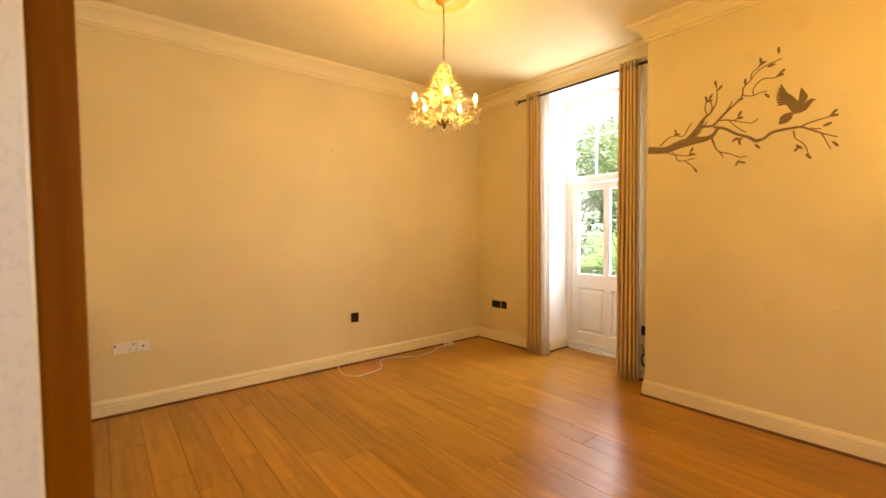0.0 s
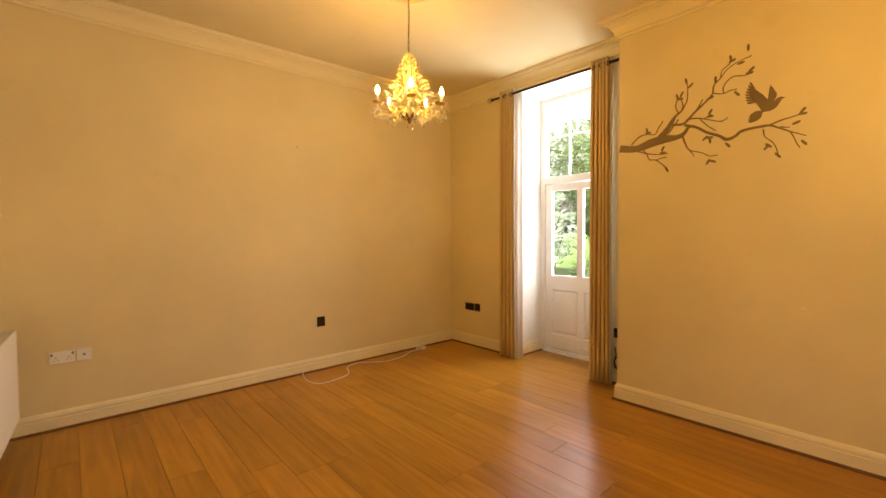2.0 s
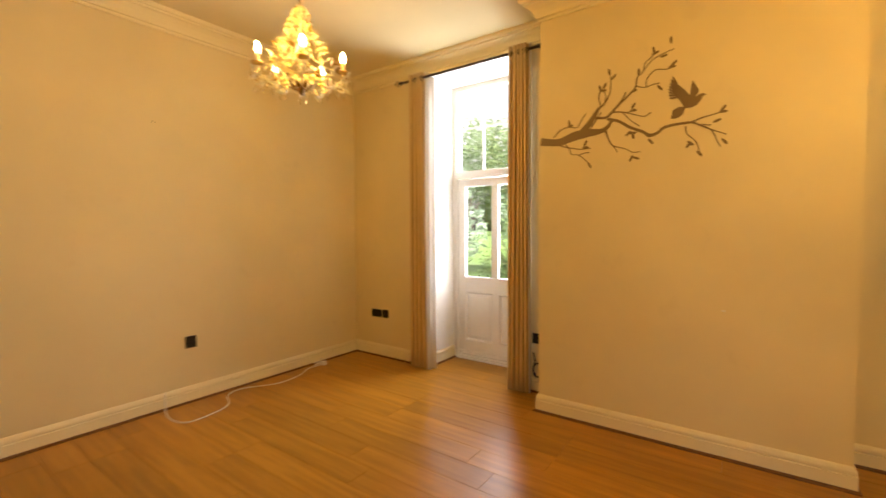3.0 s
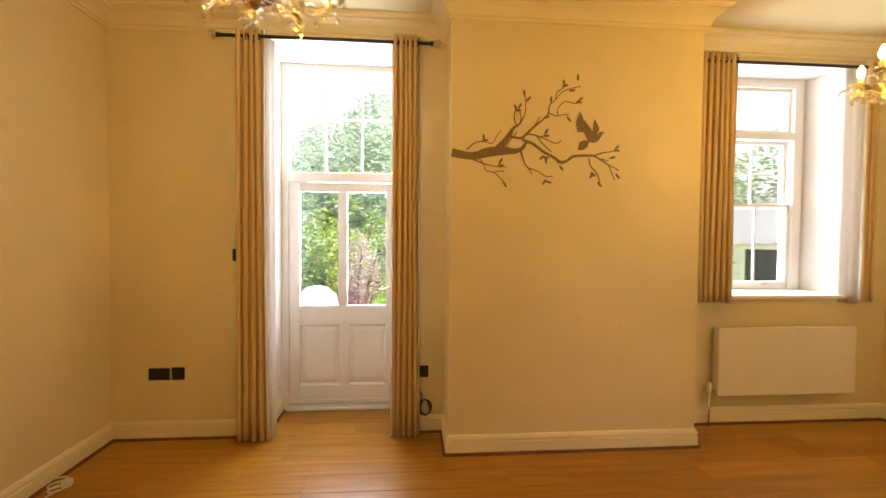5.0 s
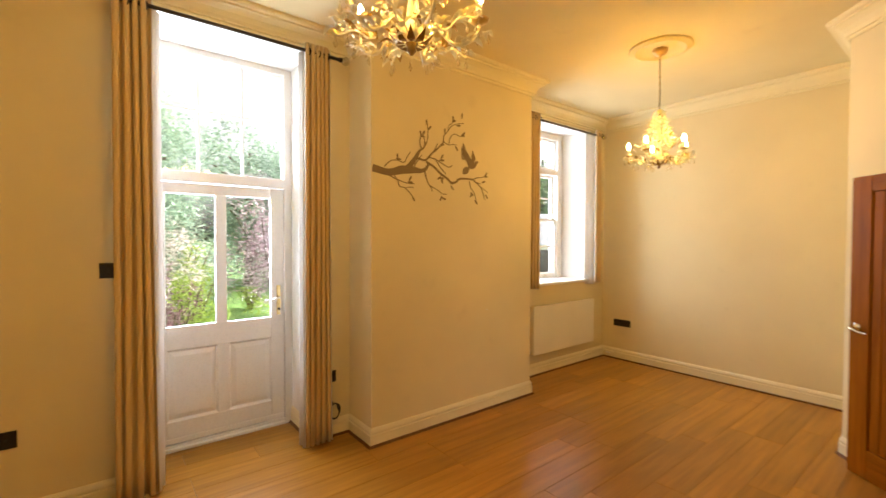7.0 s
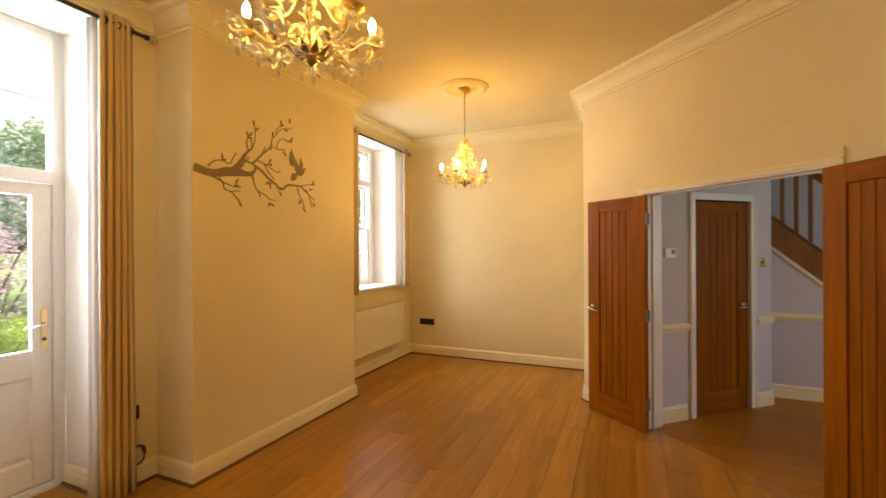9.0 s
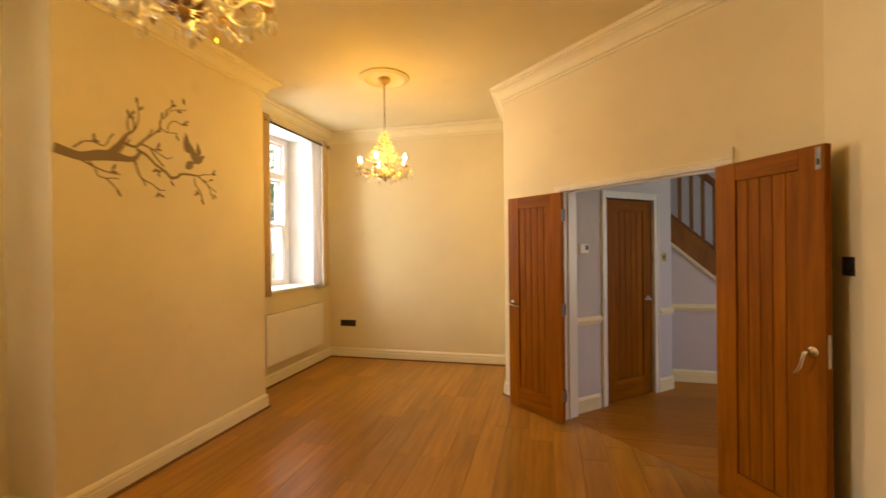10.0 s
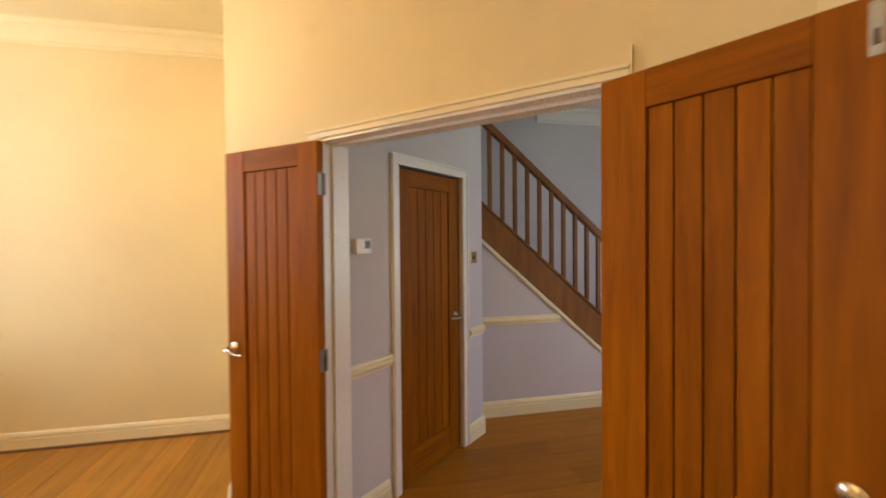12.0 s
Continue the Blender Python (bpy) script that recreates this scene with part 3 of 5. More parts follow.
def curtain(label, y0, y1, z0, z1, folds, lining_side, group, flare=0.0, x=3.905, seed=1, turn=0.02):
    """An eyelet curtain pushed together into deep folds, with a white lining."""
    rnd = random.Random(seed)
    ob = thing("curtain", label, "curtain", group)
    wander = [rnd.uniform(-0.35, 0.35) for _ in range(folds + 2)]
    depth = [rnd.uniform(0.85, 1.2) for _ in range(folds + 2)]

    def between(values, u):
        i = min(int(u * folds), folds - 1)
        f = u * folds - i
        f = f * f * (3 - 2 * f)
        return values[i] * (1 - f) + values[i + 1] * f

    for name, mat, back in (("panel", CURTAIN, 0.0), ("lining", LINING, 0.006)):
        bm = bmesh.new()
        rows = []
        for i in range(15):
            f = i / 14
            z = z1 + (z0 - z1) * f
            line = []
            for k in range(folds * 14 + 1):
                u = k / (folds * 14)
                ph = u * folds * 2 * math.pi + between(wander, u) * (0.3 + 1.2 * f)
                amp = 0.021 * (1 - 0.15 * f) * between(depth, u)
                w = (y1 - y0) * (1 + flare * f * f)
                y = (y0 + y1) / 2 + (u - 0.5) * w - 0.008 * math.sin(2 * ph) + 0.005 * math.sin(3.1 * f + 7 * u)
                line.append(Vector((x + amp * math.sin(ph) + 0.006 * between(wander, u) * math.sin(4 * f), y)))
            row = []
            for k, p in enumerate(line):
                d = (line[min(k + 1, len(line) - 1)] - line[max(k - 1, 0)]).normalized()
                row.append(bm.verts.new((p.x + back * d.y, p.y - back * d.x, z)))
            rows.append(row)
        for a, b in zip(rows, rows[1:]):
            for k in range(len(a) - 1):
                bm.faces.new((a[k], a[k + 1], b[k + 1], b[k]))
        p = part(name, bm, mat, ob, "white lining on the window side" if back else "", True)
        sol = p.modifiers.new("thickness", "SOLIDIFY")
        sol.thickness, sol.offset = 0.003, 0
    edge = y1 if lining_side > 0 else y0
    bm = bmesh.new()
    rows = []
    for i in range(9):
        z = z1 - 0.04 + (z0 + 0.02 - z1) * i / 8
        rows.append([bm.verts.new((x + 0.015 + 0.085 * u, edge + lining_side * (0.004 + turn * u + 0.010 * math.sin(6 * u) + 0.008 * i / 8 * math.sin(9 * u)), z)) for u in (k / 10 for k in range(11))])
    for a, b in zip(rows, rows[1:]):
        for k in range(10):
            bm.faces.new((a[k], a[k + 1], b[k + 1], b[k]))
    p = part("lining_edge", bm, LINING, ob, "turned white lining edge", True)
    sol = p.modifiers.new("thickness", "SOLIDIFY")
    sol.thickness = 0.002
    for k in range(folds):
        y = y0 + (y1 - y0) * (k + 0.5) / folds
        ring = bmesh.new()
        tube(ring, [(0, 0.021 * math.cos(a), 0.021 * math.sin(a)) for a in (2 * math.pi * j / 12 for j in range(13))], 0.004, 6)
        part("eyelet", ring, BRONZE, ob).matrix_local = pose(x + (0.02 if k % 2 else -0.02), y, z1 - 0.065, 0, 0, 80 if k % 2 else -80)
    return ob


def pole(label, y0, y1, z, brackets, x=3.905):
    ob = thing("curtain_pole", label, "curtain pole")
    part("rod", tube(bmesh.new(), [(x, y0, z), (x, y1, z)], 0.0125, 12), BRONZE, ob, "", True)
    for y, s in ((y0, -1), (y1, 1)):
        part("collar", tube(bmesh.new(), [(x, y, z), (x, y + s * 0.02, z)], 0.018, 12), BRONZE, ob)
        ball = lathe(bmesh.new(), [(0.006, -0.032), (0.02, -0.026), (0.032, -0.008), (0.033, 0.006), (0.024, 0.024), (0.006, 0.033)], 14)
        part("finial", ball, FINIAL, ob, "clear faceted glass finial", True).matrix_local = pose(x, y + s * 0.05, z, 90, 0, 0)
    for y in brackets:
        bm = tube(bmesh.new(), [(x, y, z - 0.016), (3.99, y, z - 0.016)], 0.007)
        lathe(bm, [(0.024, 0), (0.024, 0.006), (0.012, 0.01)], 12)
        bmesh.ops.transform(bm, matrix=pose(3.998, y, z - 0.016, 0, -90, 0), verts=list(bm.verts)[-36:])
        tube(bm, [(x, y - 0.008, z), (x, y + 0.008, z)], 0.019, 12)
        part("bracket", bm, BRONZE, ob)
    return ob


pole("dark bronze curtain pole with clear glass ends over the garden door", 1.86, 3.36, 2.947, (1.99, 3.17))
pole("dark bronze curtain pole over the sash window", -1.79, -0.16, 2.91, (-1.74, -0.19))
curtain("floor-length taupe eyelet curtain drawn open beside the garden door", 3.06, 3.24, 0.012, 3.0, 4, -1, "door curtains", 0.18, seed=3, turn=0.05)
curtain("floor-length taupe eyelet curtain drawn open beside the garden door", 1.94, 2.12, 0.012, 3.0, 5, 1, "door curtains", 0.12, seed=8)
curtain("sill-length taupe eyelet curtain with white lining beside the window", -1.78, -1.665, 1.02, 2.975, 3, 1, "window curtains", 0.05, seed=5, turn=0.09)
curtain("sill-length taupe eyelet curtain beside the window", -0.55, -0.27, 1.02, 2.975, 6, -1, "window curtains", 0.0, seed=6)

# ---- double doors ----


def oak_leaf(name, label, width, height, m, boards=5, stile=0.122, group=""):
    """A framed oak door with recessed vertical boards. x runs from the hinge, y is the seen face's normal."""
    t = 0.042
    ob = thing(name, label, "door", group, "structure", m)
    for x0, x1 in ((0, stile), (width - stile - 0.012, width)):
        part("stile", boxed(x0, x1, -t, 0, 0.006, height, bevel=0.003), OAK, ob)
    a, b = stile, width - stile - 0.012
    for z0, z1 in ((height - 0.105, height), (0.006, 0.2)):
        part("rail", boxed(a + 0.0005, b - 0.0005, -t + 0.001, -0.001, z0, z1, bevel=0.003), OAK_CROSS, ob)
    w = (b - a) / boards
    for k in range(boards):
        part("board", boxed(a + k * w + 0.0018, a + (k + 1) * w - 0.0018, -t + 0.01, -0.010, 0.2, height - 0.105, bevel=0.006), OAK, ob)
    return ob


def lever_handle(ob, x, z, direction, droop, side=1):
    """A round rose with a curved lever on the face y=0 (side 1) or behind."""
    y = 0.0 if side > 0 else -0.042
    bm = lathe(bmesh.new(), [(0.027, 0), (0.027, 0.006), (0.022, 0.01), (0.012, 0.011), (0.011, 0.03)], 20)
    rose = part("handle_rose", bm, CHROME, ob, "satin chrome rose", True)
    rose.matrix_local = pose(x, y, z, -90 if side > 0 else 90, 0, 0)
    c, s = math.cos(radians(droop)), math.sin(radians(droop))
    pts = [(0, 0, 0.02), (0, 0, 0.05), (0.02, 0.004, 0.058), (0.07, 0.012, 0.058), (0.125, 0.004, 0.056)]
    pts = [(direction * (px * c - py * s), (px * s + py * c) * side, pz) for px, py, pz in pts]
    part("lever", tube(bmesh.new(), smooth_line(pts), [0.010] * 10 + [0.009] * 10 + [0.008] * 5), CHROME, rose, "satin chrome lever", True)


def leaf_pose(s, n, turn):
    """Stands a leaf at (s, n) on the diagonal wall, running towards the wall's south end."""
    return pose(*diag(s, n), 0, 0, 0, math.degrees(math.atan2(DS[1] - WC[1], DS[0] - WC[0])) + turn)


LW, RW = 0.625, 0.612
left = oak_leaf("door_2", "oak boarded double-door leaf folded back against the wall", LW, 1.985, leaf_pose(0.846, 0.078, 5.3), group="double doors")
lever_handle(left, LW - 0.055, 0.99, -1, 8)
for z in (0.24, 0.98, 1.79):
    h = part("hinge", block(block(bmesh.new(), -0.0025, 0.0, -0.036, -0.004, z - 0.05, z + 0.05), -0.012, -0.0025, -0.046, -0.034, z - 0.05, z + 0.05, 0.003), STEEL, left, "steel butt hinge")
# the open leaf's own x runs from its free edge to the hinge, so that its face looks into the room
right = oak_leaf("door_3", "oak boarded double-door leaf standing open with a drooping handle", RW, 1.993, leaf_pose(2.07 + RW * 0.9455, 0.055 + RW * 0.3256, -19.0), group="double doors")
lever_handle(right, 0.055, 1.0, 1, 66)
bolt = part("flush_bolt", boxed(0.013, 0.038, -0.004, 0.0015, 1.874, 1.980, bevel=0.001), STEEL, right, "dull steel flush bolt let into the door")
for x0, x1, z0, z1 in ((0.013, 0.019, 1.880, 1.974), (0.032, 0.038, 1.880, 1.974), (0.013, 0.038, 1.974, 1.980), (0.013, 0.038, 1.874, 1.880)):
    part("bolt_edge", boxed(x0 + 0.0003, x1 - 0.0003, 0.0015, 0.004, z0, z1, bevel=0.0008), STEEL, bolt)
part("bolt_slide", boxed(0.021, 0.030, 0.0015, 0.009, 1.895, 1.925, bevel=0.002), BRONZE, bolt)
for z in (0.24, 0.98, 1.79):
    part("hinge", block(block(bmesh.new(), RW, RW + 0.0025, -0.036, -0.004, z - 0.05, z + 0.05), RW + 0.0025, RW + 0.012, -0.046, -0.034, z - 0.05, z + 0.05, 0.003), STEEL, right, "steel butt hinge")
part("latch_plate", boxed(-0.002, 0.0, -0.032, -0.010, 0.93, 1.09), CHROME, right)

lining = thing("door_frame", "white painted double-door lining with moulded architrave", "door frame", kind="structure")
L = D @ pose(DIAG_LEN, 0, 0, 0, 0, 0) @ Matrix.Diagonal((-1, 1, 1, 1))
for s0, s1 in ((JL - 0.033, JL), (JR, JR + 0.033)):
    part("jamb", boxed(s0, s1, -0.178, 0.0, 0.0, HEAD + 0.032, bevel=0.002, m=L), WHITE, lining)
part("head", boxed(JL, JR, -0.178, 0.0, HEAD, HEAD + 0.032, bevel=0.002, m=L), WHITE, lining)
for s0, s1, z0, z1 in ((JL - 0.075, JL - 0.012, 0.0, HEAD + 0.012), (JR + 0.012, JR + 0.075, 0.0, HEAD + 0.012), (JL - 0.075, JR + 0.075, HEAD + 0.012, HEAD + 0.052)):
    part("architrave", boxed(s0, s1, 0.0005, 0.014, z0, z1, bevel=0.004, m=L), TRIM, lining)
part("architrave_bead", boxed(JL - 0.078, JR + 0.074, 0.014, 0.024, HEAD + 0.036, HEAD + 0.050, bevel=0.004, m=L), TRIM, lining)
part("strip", boxed(JR + 0.076, JR + 0.081, 0.0005, 0.016, HEAD - 0.02, HEAD + 0.105, m=L), TRIM, lining, "thin painted strip end")
part("door_stop", boxed(JL, JR, -0.075, -0.06, HEAD - 0.014, HEAD, bevel=0.001, m=L), WHITE, lining)
for s0, s1 in ((JL, JL + 0.014), (JR - 0.014, JR)):
    part("door_stop", boxed(s0, s1, -0.075, -0.06, 0.0, HEAD - 0.014, bevel=0.001, m=L), WHITE, lining)

# ---- hall things ----
HM = along(HB, HA)
cup = oak_leaf("door_4", "closed oak boarded cupboard door in the hall", 0.70, 1.975, HM @ pose(0.299, -0.02, 0), 5, stile=0.13)
lever_handle(cup, 0.06, 0.99, 1, 0)
frame_cup = thing("door_frame", "white architrave round the hall cupboard door", "door frame", kind="structure")
for x0, x1, z0, z1 in ((0.235, 0.296, 0, 1.985), (1.002, 1.063, 0, 1.985), (0.235, 1.063, 1.985, 2.05)):
    part("architrave", boxed(x0, x1, 0.0005, 0.018, z0, z1, bevel=0.005, m=HM), WHITE, frame_cup)
for x0, x1, z0, z1 in ((0.235, 0.25, 0, 2.05), (1.048, 1.063, 0, 2.05)):
    part("architrave_bead", boxed(x0, x1, 0.018, 0.025, z0, z1, bevel=0.003, m=HM), WHITE, frame_cup)
part("architrave_bead", boxed(0.25, 1.048, 0.018, 0.025, 2.035, 2.05, bevel=0.003, m=HM), WHITE, frame_cup)

stat = thing("thermostat", "white wall thermostat with a small grey display", "thermostat", m=HM @ pose(1.305, 0.0, 1.50))
part("case", boxed(-0.055, 0.055, 0.0, 0.028, -0.042, 0.042, bevel=0.006), PLASTIC, stat)
part("display", boxed(-0.045, -0.005, 0.028, 0.0295, -0.012, 0.03, bevel=0.0004), BLACK, stat, "dark grey display")
part("button", boxed(0.015, 0.035, 0.028, 0.031, -0.01, 0.01, bevel=0.001), PLASTIC, stat)
sw = thing("light_switch", "brass single light switch beside the cupboard door", "switch", m=HM @ pose(0.13, 0.0, 1.40))
part("plate", boxed(-0.043, 0.043, 0.0005, 0.006, -0.043, 0.043, bevel=0.003), BRASS, sw)
part("rocker", boxed(-0.008, 0.008, 0.006, 0.012, -0.014, 0.014, bevel=0.002), BLACK_PLASTIC, sw, "dark rocker")

stairs = thing("staircase", "oak staircase with square balusters rising past the hall", "staircase", kind="structure")
SX, SZ, SLOPE = -0.36, 1.86, 0.885


def stair_z(x, up=0.0):
    return SZ + (x - SX) * SLOPE + up


bm = bmesh.new()
prism_pts = [(-2.42, 0.02), (1.2, stair_z(1.2)), (1.2, stair_z(1.2, -0.30)), (-2.15, 0.0)]
for y in (-1.80, -1.765):
    for x, z in prism_pts:
        bm.verts.new((x, y, z))
vs = list(bm.verts)
bm.faces.new(vs[:4])
bm.faces.new(vs[4:])
for k in range(4):
    bm.faces.new((vs[k], vs[(k + 1) % 4], vs[4 + (k + 1) % 4], vs[4 + k]))
part("stringer", bm, STAIR_OAK, stairs)


def sloped(name, x0, x1, y0, y1, up0, up1, mat, label=""):
    bm = bmesh.new()
    vs = [bm.verts.new((x, y, stair_z(x, u))) for y in (y0, y1) for x, u in ((x0, up0), (x1, up0), (x1, up1), (x0, up1))]
    bm.faces.new(vs[:4])
    bm.faces.new(vs[4:])
    for k in range(4):
        bm.faces.new((vs[k], vs[(k + 1) % 4], vs[4 + (k + 1) % 4], vs[4 + k]))
    bmesh.ops.bevel(bm, geom=bm.edges[:], offset=0.006, segments=2, affect="EDGES")
    return part(name, bm, mat, stairs, label)


sloped("base_rail", -2.2, 1.2, -1.815, -1.757, 0.0, 0.028, STAIR_OAK)
sloped("handrail", -2.2, 1.2, -1.82, -1.752, 0.70, 0.775, STAIR_OAK)
sloped("moulding", -2.15, 1.2, -1.765, -1.742, -0.345, -0.30, TRIM, "white sloping moulding under the stringer")
bal = boxed(-0.016, 0.016, -0.016, 0.016, 0.0, 0.70, bevel=0.003)
bal_mesh = mesh_from("baluster", bal, STAIR_OAK)
for k in range(26):
    x = -0.46 - 0.116 * k + 0.116 * 12
    if -2.1 < x < 1.15:
        ob = new("baluster", bal_mesh)
        ob.parent = stairs
        ob.location = (x, -1.786, stair_z(x, 0.02))
bm = bmesh.new()
block(bm, -2.28, -2.19, -1.83, -1.74, 0.0, 1.15, 0.006)
block(bm, -2.29, -2.18, -1.84, -1.73, 1.15, 1.18, 0.01)
part("newel_post", bm, STAIR_OAK, stairs)
for k in range(15):
    x = -2.2 + k * 0.21
    part("step", boxed(x - 0.02, x + 0.22, -2.655, -1.80, 0.186 * k + 0.15, 0.186 * (k + 1), bevel=0.006), STAIR_OAK, stairs)
# plaster under the stairs
bm = bmesh.new()
under = [(-2.10, -0.05), (1.2, -0.05), (1.2, stair_z(1.2, -0.30)), (-2.10, stair_z(-2.10, -0.30))]
vs = [bm.verts.new((x, y, z)) for y in (-1.80, -1.76) for x, z in under]
bm.faces.new(vs[:4])
bm.faces.new(vs[4:])
for k in range(4):
    bm.faces.new((vs[k], vs[(k + 1) % 4], vs[4 + (k + 1) % 4], vs[4 + k]))
tagged(part("wall_under_stairs", bm, HALL), "lilac-grey panelled wall under the stairs", "wall", kind="structure")

# ---- radiators ----


def radiator(label, length, z0, z1, m, depth=0.06, grille=True, valve=1):
    """A flat-fronted panel radiator, x along it and y out of the wall."""
    ob = thing("radiator", label, "radiator", m=m)
    y1 = depth + 0.045
    front = boxed(0, length, y1 - 0.012, y1, z0, z1, bevel=0.005)
    part("front_panel", front, RADIATOR, ob)
    part("back_panel", boxed(0.01, length - 0.01, 0.035, 0.047, z0 + 0.01, z1 - 0.012, bevel=0.004), RADIATOR, ob)
    for x0, x1 in ((-0.002, 0.008), (length - 0.008, length + 0.002)):
        part("side_cover", boxed(x0, x1, 0.035, y1 - 0.012, z0 + 0.012, z1 - 0.002, bevel=0.002), RADIATOR, ob)
    bm = bmesh.new()
    n = int(length / 0.028)
    for k in range(n):
        x = 0.012 + k * (length - 0.024) / n
        block(bm, x, x + 0.006, 0.047, y1 - 0.012, z1 - 0.012, z1 - 0.002)
    for y in (0.06, 0.075, 0.09, 0.12, 0.14):
        if y < y1 - 0.018:
            block(bm, 0.01, length - 0.01, y, y + 0.004, z1 - 0.014, z1 - 0.004)
    part("top_grille", bm, RADIATOR, ob, "slotted steel top grille")
    bm = bmesh.new()
    for k in range(int(length / 0.05)):
        x = 0.03 + k * 0.05
        block(bm, x, x + 0.018, 0.047, y1 - 0.013, z0 + 0.03, z1 - 0.03)
    part("fins", bm, RADIATOR, ob)
    for x in (0.12, length - 0.12):
        part("wall_bracket", boxed(x - 0.015, x + 0.015, 0.0, 0.036, z0 + 0.06, z1 - 0.06), RADIATOR, ob)
    x = -0.045 if valve < 0 else length + 0.045
    bm = tube(bmesh.new(), [(x, 0.06, 0.002), (x, 0.06, z0 + 0.02)], 0.0075)
    tube(bm, [(x, 0.06, z0 + 0.03), (x + 0.045 * -valve, 0.06, z0 + 0.03)], 0.009)
    part("pipe", bm, CHROME, ob, "chrome pipe tail", True)
    part("valve_head", lathe(bmesh.new(), [(0.014, 0), (0.019, 0.01), (0.021, 0.05), (0.017, 0.075), (0.01, 0.08)], 16, (x, 0.06, z0 + 0.02)), PLASTIC, ob, "white thermostatic valve head", True)
    return ob


radiator("white panel radiator under the sash window", 1.19, 0.262, 0.812, pose(4.0, -1.65, 0, 0, 0, 90), 0.05, True, 1)
wide = radiator("white double radiator with a slotted top beside the wall", 1.06, 0.185, 0.785, along(NW, WC) @ pose(0.15, 0, 0), 0.11, True, 1)
plug = part("bleed_plug", lathe(bmesh.new(), [(0.02, 0), (0.02, 0.006), (0.013, 0.008), (0.012, 0.004), (0.003, 0.004)], 16), BLACK_PLASTIC, wide, "black bleed plug on the end cover")
plug.matrix_local = pose(1.062, 0.095, 0.745, 0, 90, 0)
part("bleed_screw", lathe(bmesh.new(), [(0.006, 0), (0.006, 0.009), (0.002, 0.01)], 8), CHROME, plug)

# ---- sockets and switches ----


def plate(name, label, m, w, h, mat, details, group="", detail_mat=BLACK_PLASTIC):
    """A wall plate; x along the wall, y out of it. details: small blocks (x, z, width, height, proud)."""
    ob = thing(name, label, "socket" if "socket" in name else "switch", group, m=m)
    part("plate", boxed(-w / 2, w / 2, 0.0005, 0.008, -h / 2, h / 2, bevel=0.002), mat, ob)
    for nm, x, z, dw, dh, proud in details:
        part(nm, boxed(x - dw / 2, x + dw / 2, 0.0075, 0.008 + proud, z - dh / 2, z + dh / 2), detail_mat, ob)
    return ob


def gang(x, dark=True):
    pins = [("pin_hole", x, -0.002, 0.005, 0.009, 0.0006), ("pin_hole", x - 0.011, -0.02, 0.008, 0.004, 0.0006), ("pin_hole", x + 0.011, -0.02, 0.008, 0.004, 0.0006)]
    return pins + [("rocker", x + 0.022 * (1 if x > 0 else -1), 0.024, 0.010, 0.016, 0.004)]


def on_north(x, z):
    return pose(x, NW[1], z, 0, 0, 180)


def on_east(y, z):
    return pose(4.0, y, z, 0, 0, 90)


plate("socket", "white plastic double socket above the skirting", on_north(0.13, 0.525), 0.146, 0.086, PLASTIC, gang(-0.036) + gang(0.036))
plate("aerial_socket", "white plastic aerial socket beside the double socket", on_north(0.252, 0.525), 0.086, 0.086, PLASTIC, [("port", 0, 0, 0.014, 0.014, 0.002)])
plate("socket", "black nickel single wall plate", on_north(2.145, 0.505), 0.086, 0.1, BLACK, [("port", -0.015, 0.005, 0.012, 0.012, 0.002), ("port", 0.015, 0.005, 0.012, 0.012, 0.002)])
plate("socket", "black nickel double socket beside the curtain", on_east(3.85, 0.487), 0.148, 0.088, BLACK, gang(-0.036) + gang(0.036))
plate("aerial_socket", "black nickel aerial plate beside the double socket", on_east(3.715, 0.49), 0.09, 0.092, BLACK, [("port", 0, 0, 0.014, 0.014, 0.002)])
plate("light_switch", "black nickel light switch beside the curtain", on_east(3.275, 1.375), 0.086, 0.09, BLACK, [("rocker", 0, 0, 0.012, 0.024, 0.004)])
plate("socket", "black nickel single socket beside the curtain", on_east(1.897, 0.475), 0.086, 0.09, BLACK, gang(0.0))
plate("socket", "black nickel double socket low on the end wall", pose(3.72, SE[1], 0.48), 0.23, 0.088, BLACK, gang(-0.07) + gang(0.0) + [("port", 0.085, 0, 0.014, 0.014, 0.002)])
wy = 1.09
plate("light_switch", "black nickel light switch beside the open door leaf", along(NW, WC) @ pose(NW[1] - wy, 0, 1.412), 0.086, 0.09, BLACK, [("rocker", -0.014, 0, 0.011, 0.022, 0.004), ("rocker", 0.014, 0, 0.011, 0.022, 0.004)])

# ---- loose cables ----
wire = thing("extension_cable", "thin white cable lying loose along the floor", "cable")
part("flex", tube(bmesh.new(), smooth_line([(1.93, 4.165, 0.145), (1.92, 4.14, 0.05), (1.90, 4.07, 0.006), (1.88, 3.90, 0.005), (1.93, 3.78, 0.005), (2.09, 3.78, 0.005), (2.27, 3.85, 0.005), (2.38, 4.06, 0.005), (2.54, 4.10, 0.005), (2.79, 3.96, 0.005), (3.04, 3.98, 0.005), (3.22, 4.08, 0.005), (3.36, 4.07, 0.01)]), 0.0045, 6), PLASTIC, wire, "", True)
bm = tube(bmesh.new(), smooth_line([(3.36 + 0.05 * math.cos(a), 4.07 + 0.045 * math.sin(a), 0.008 + 0.004 * a) for a in (k * 0.9 for k in range(16))], 3), 0.0045, 6)
part("coil", bm, PLASTIC, wire, "", True)
part("plug", boxed(3.38, 3.425, 4.03, 4.075, 0.004, 0.045, bevel=0.008), PLASTIC, wire)
coil = thing("aerial_cable", "black cable coiled out of the wall beside the curtain", "cable")
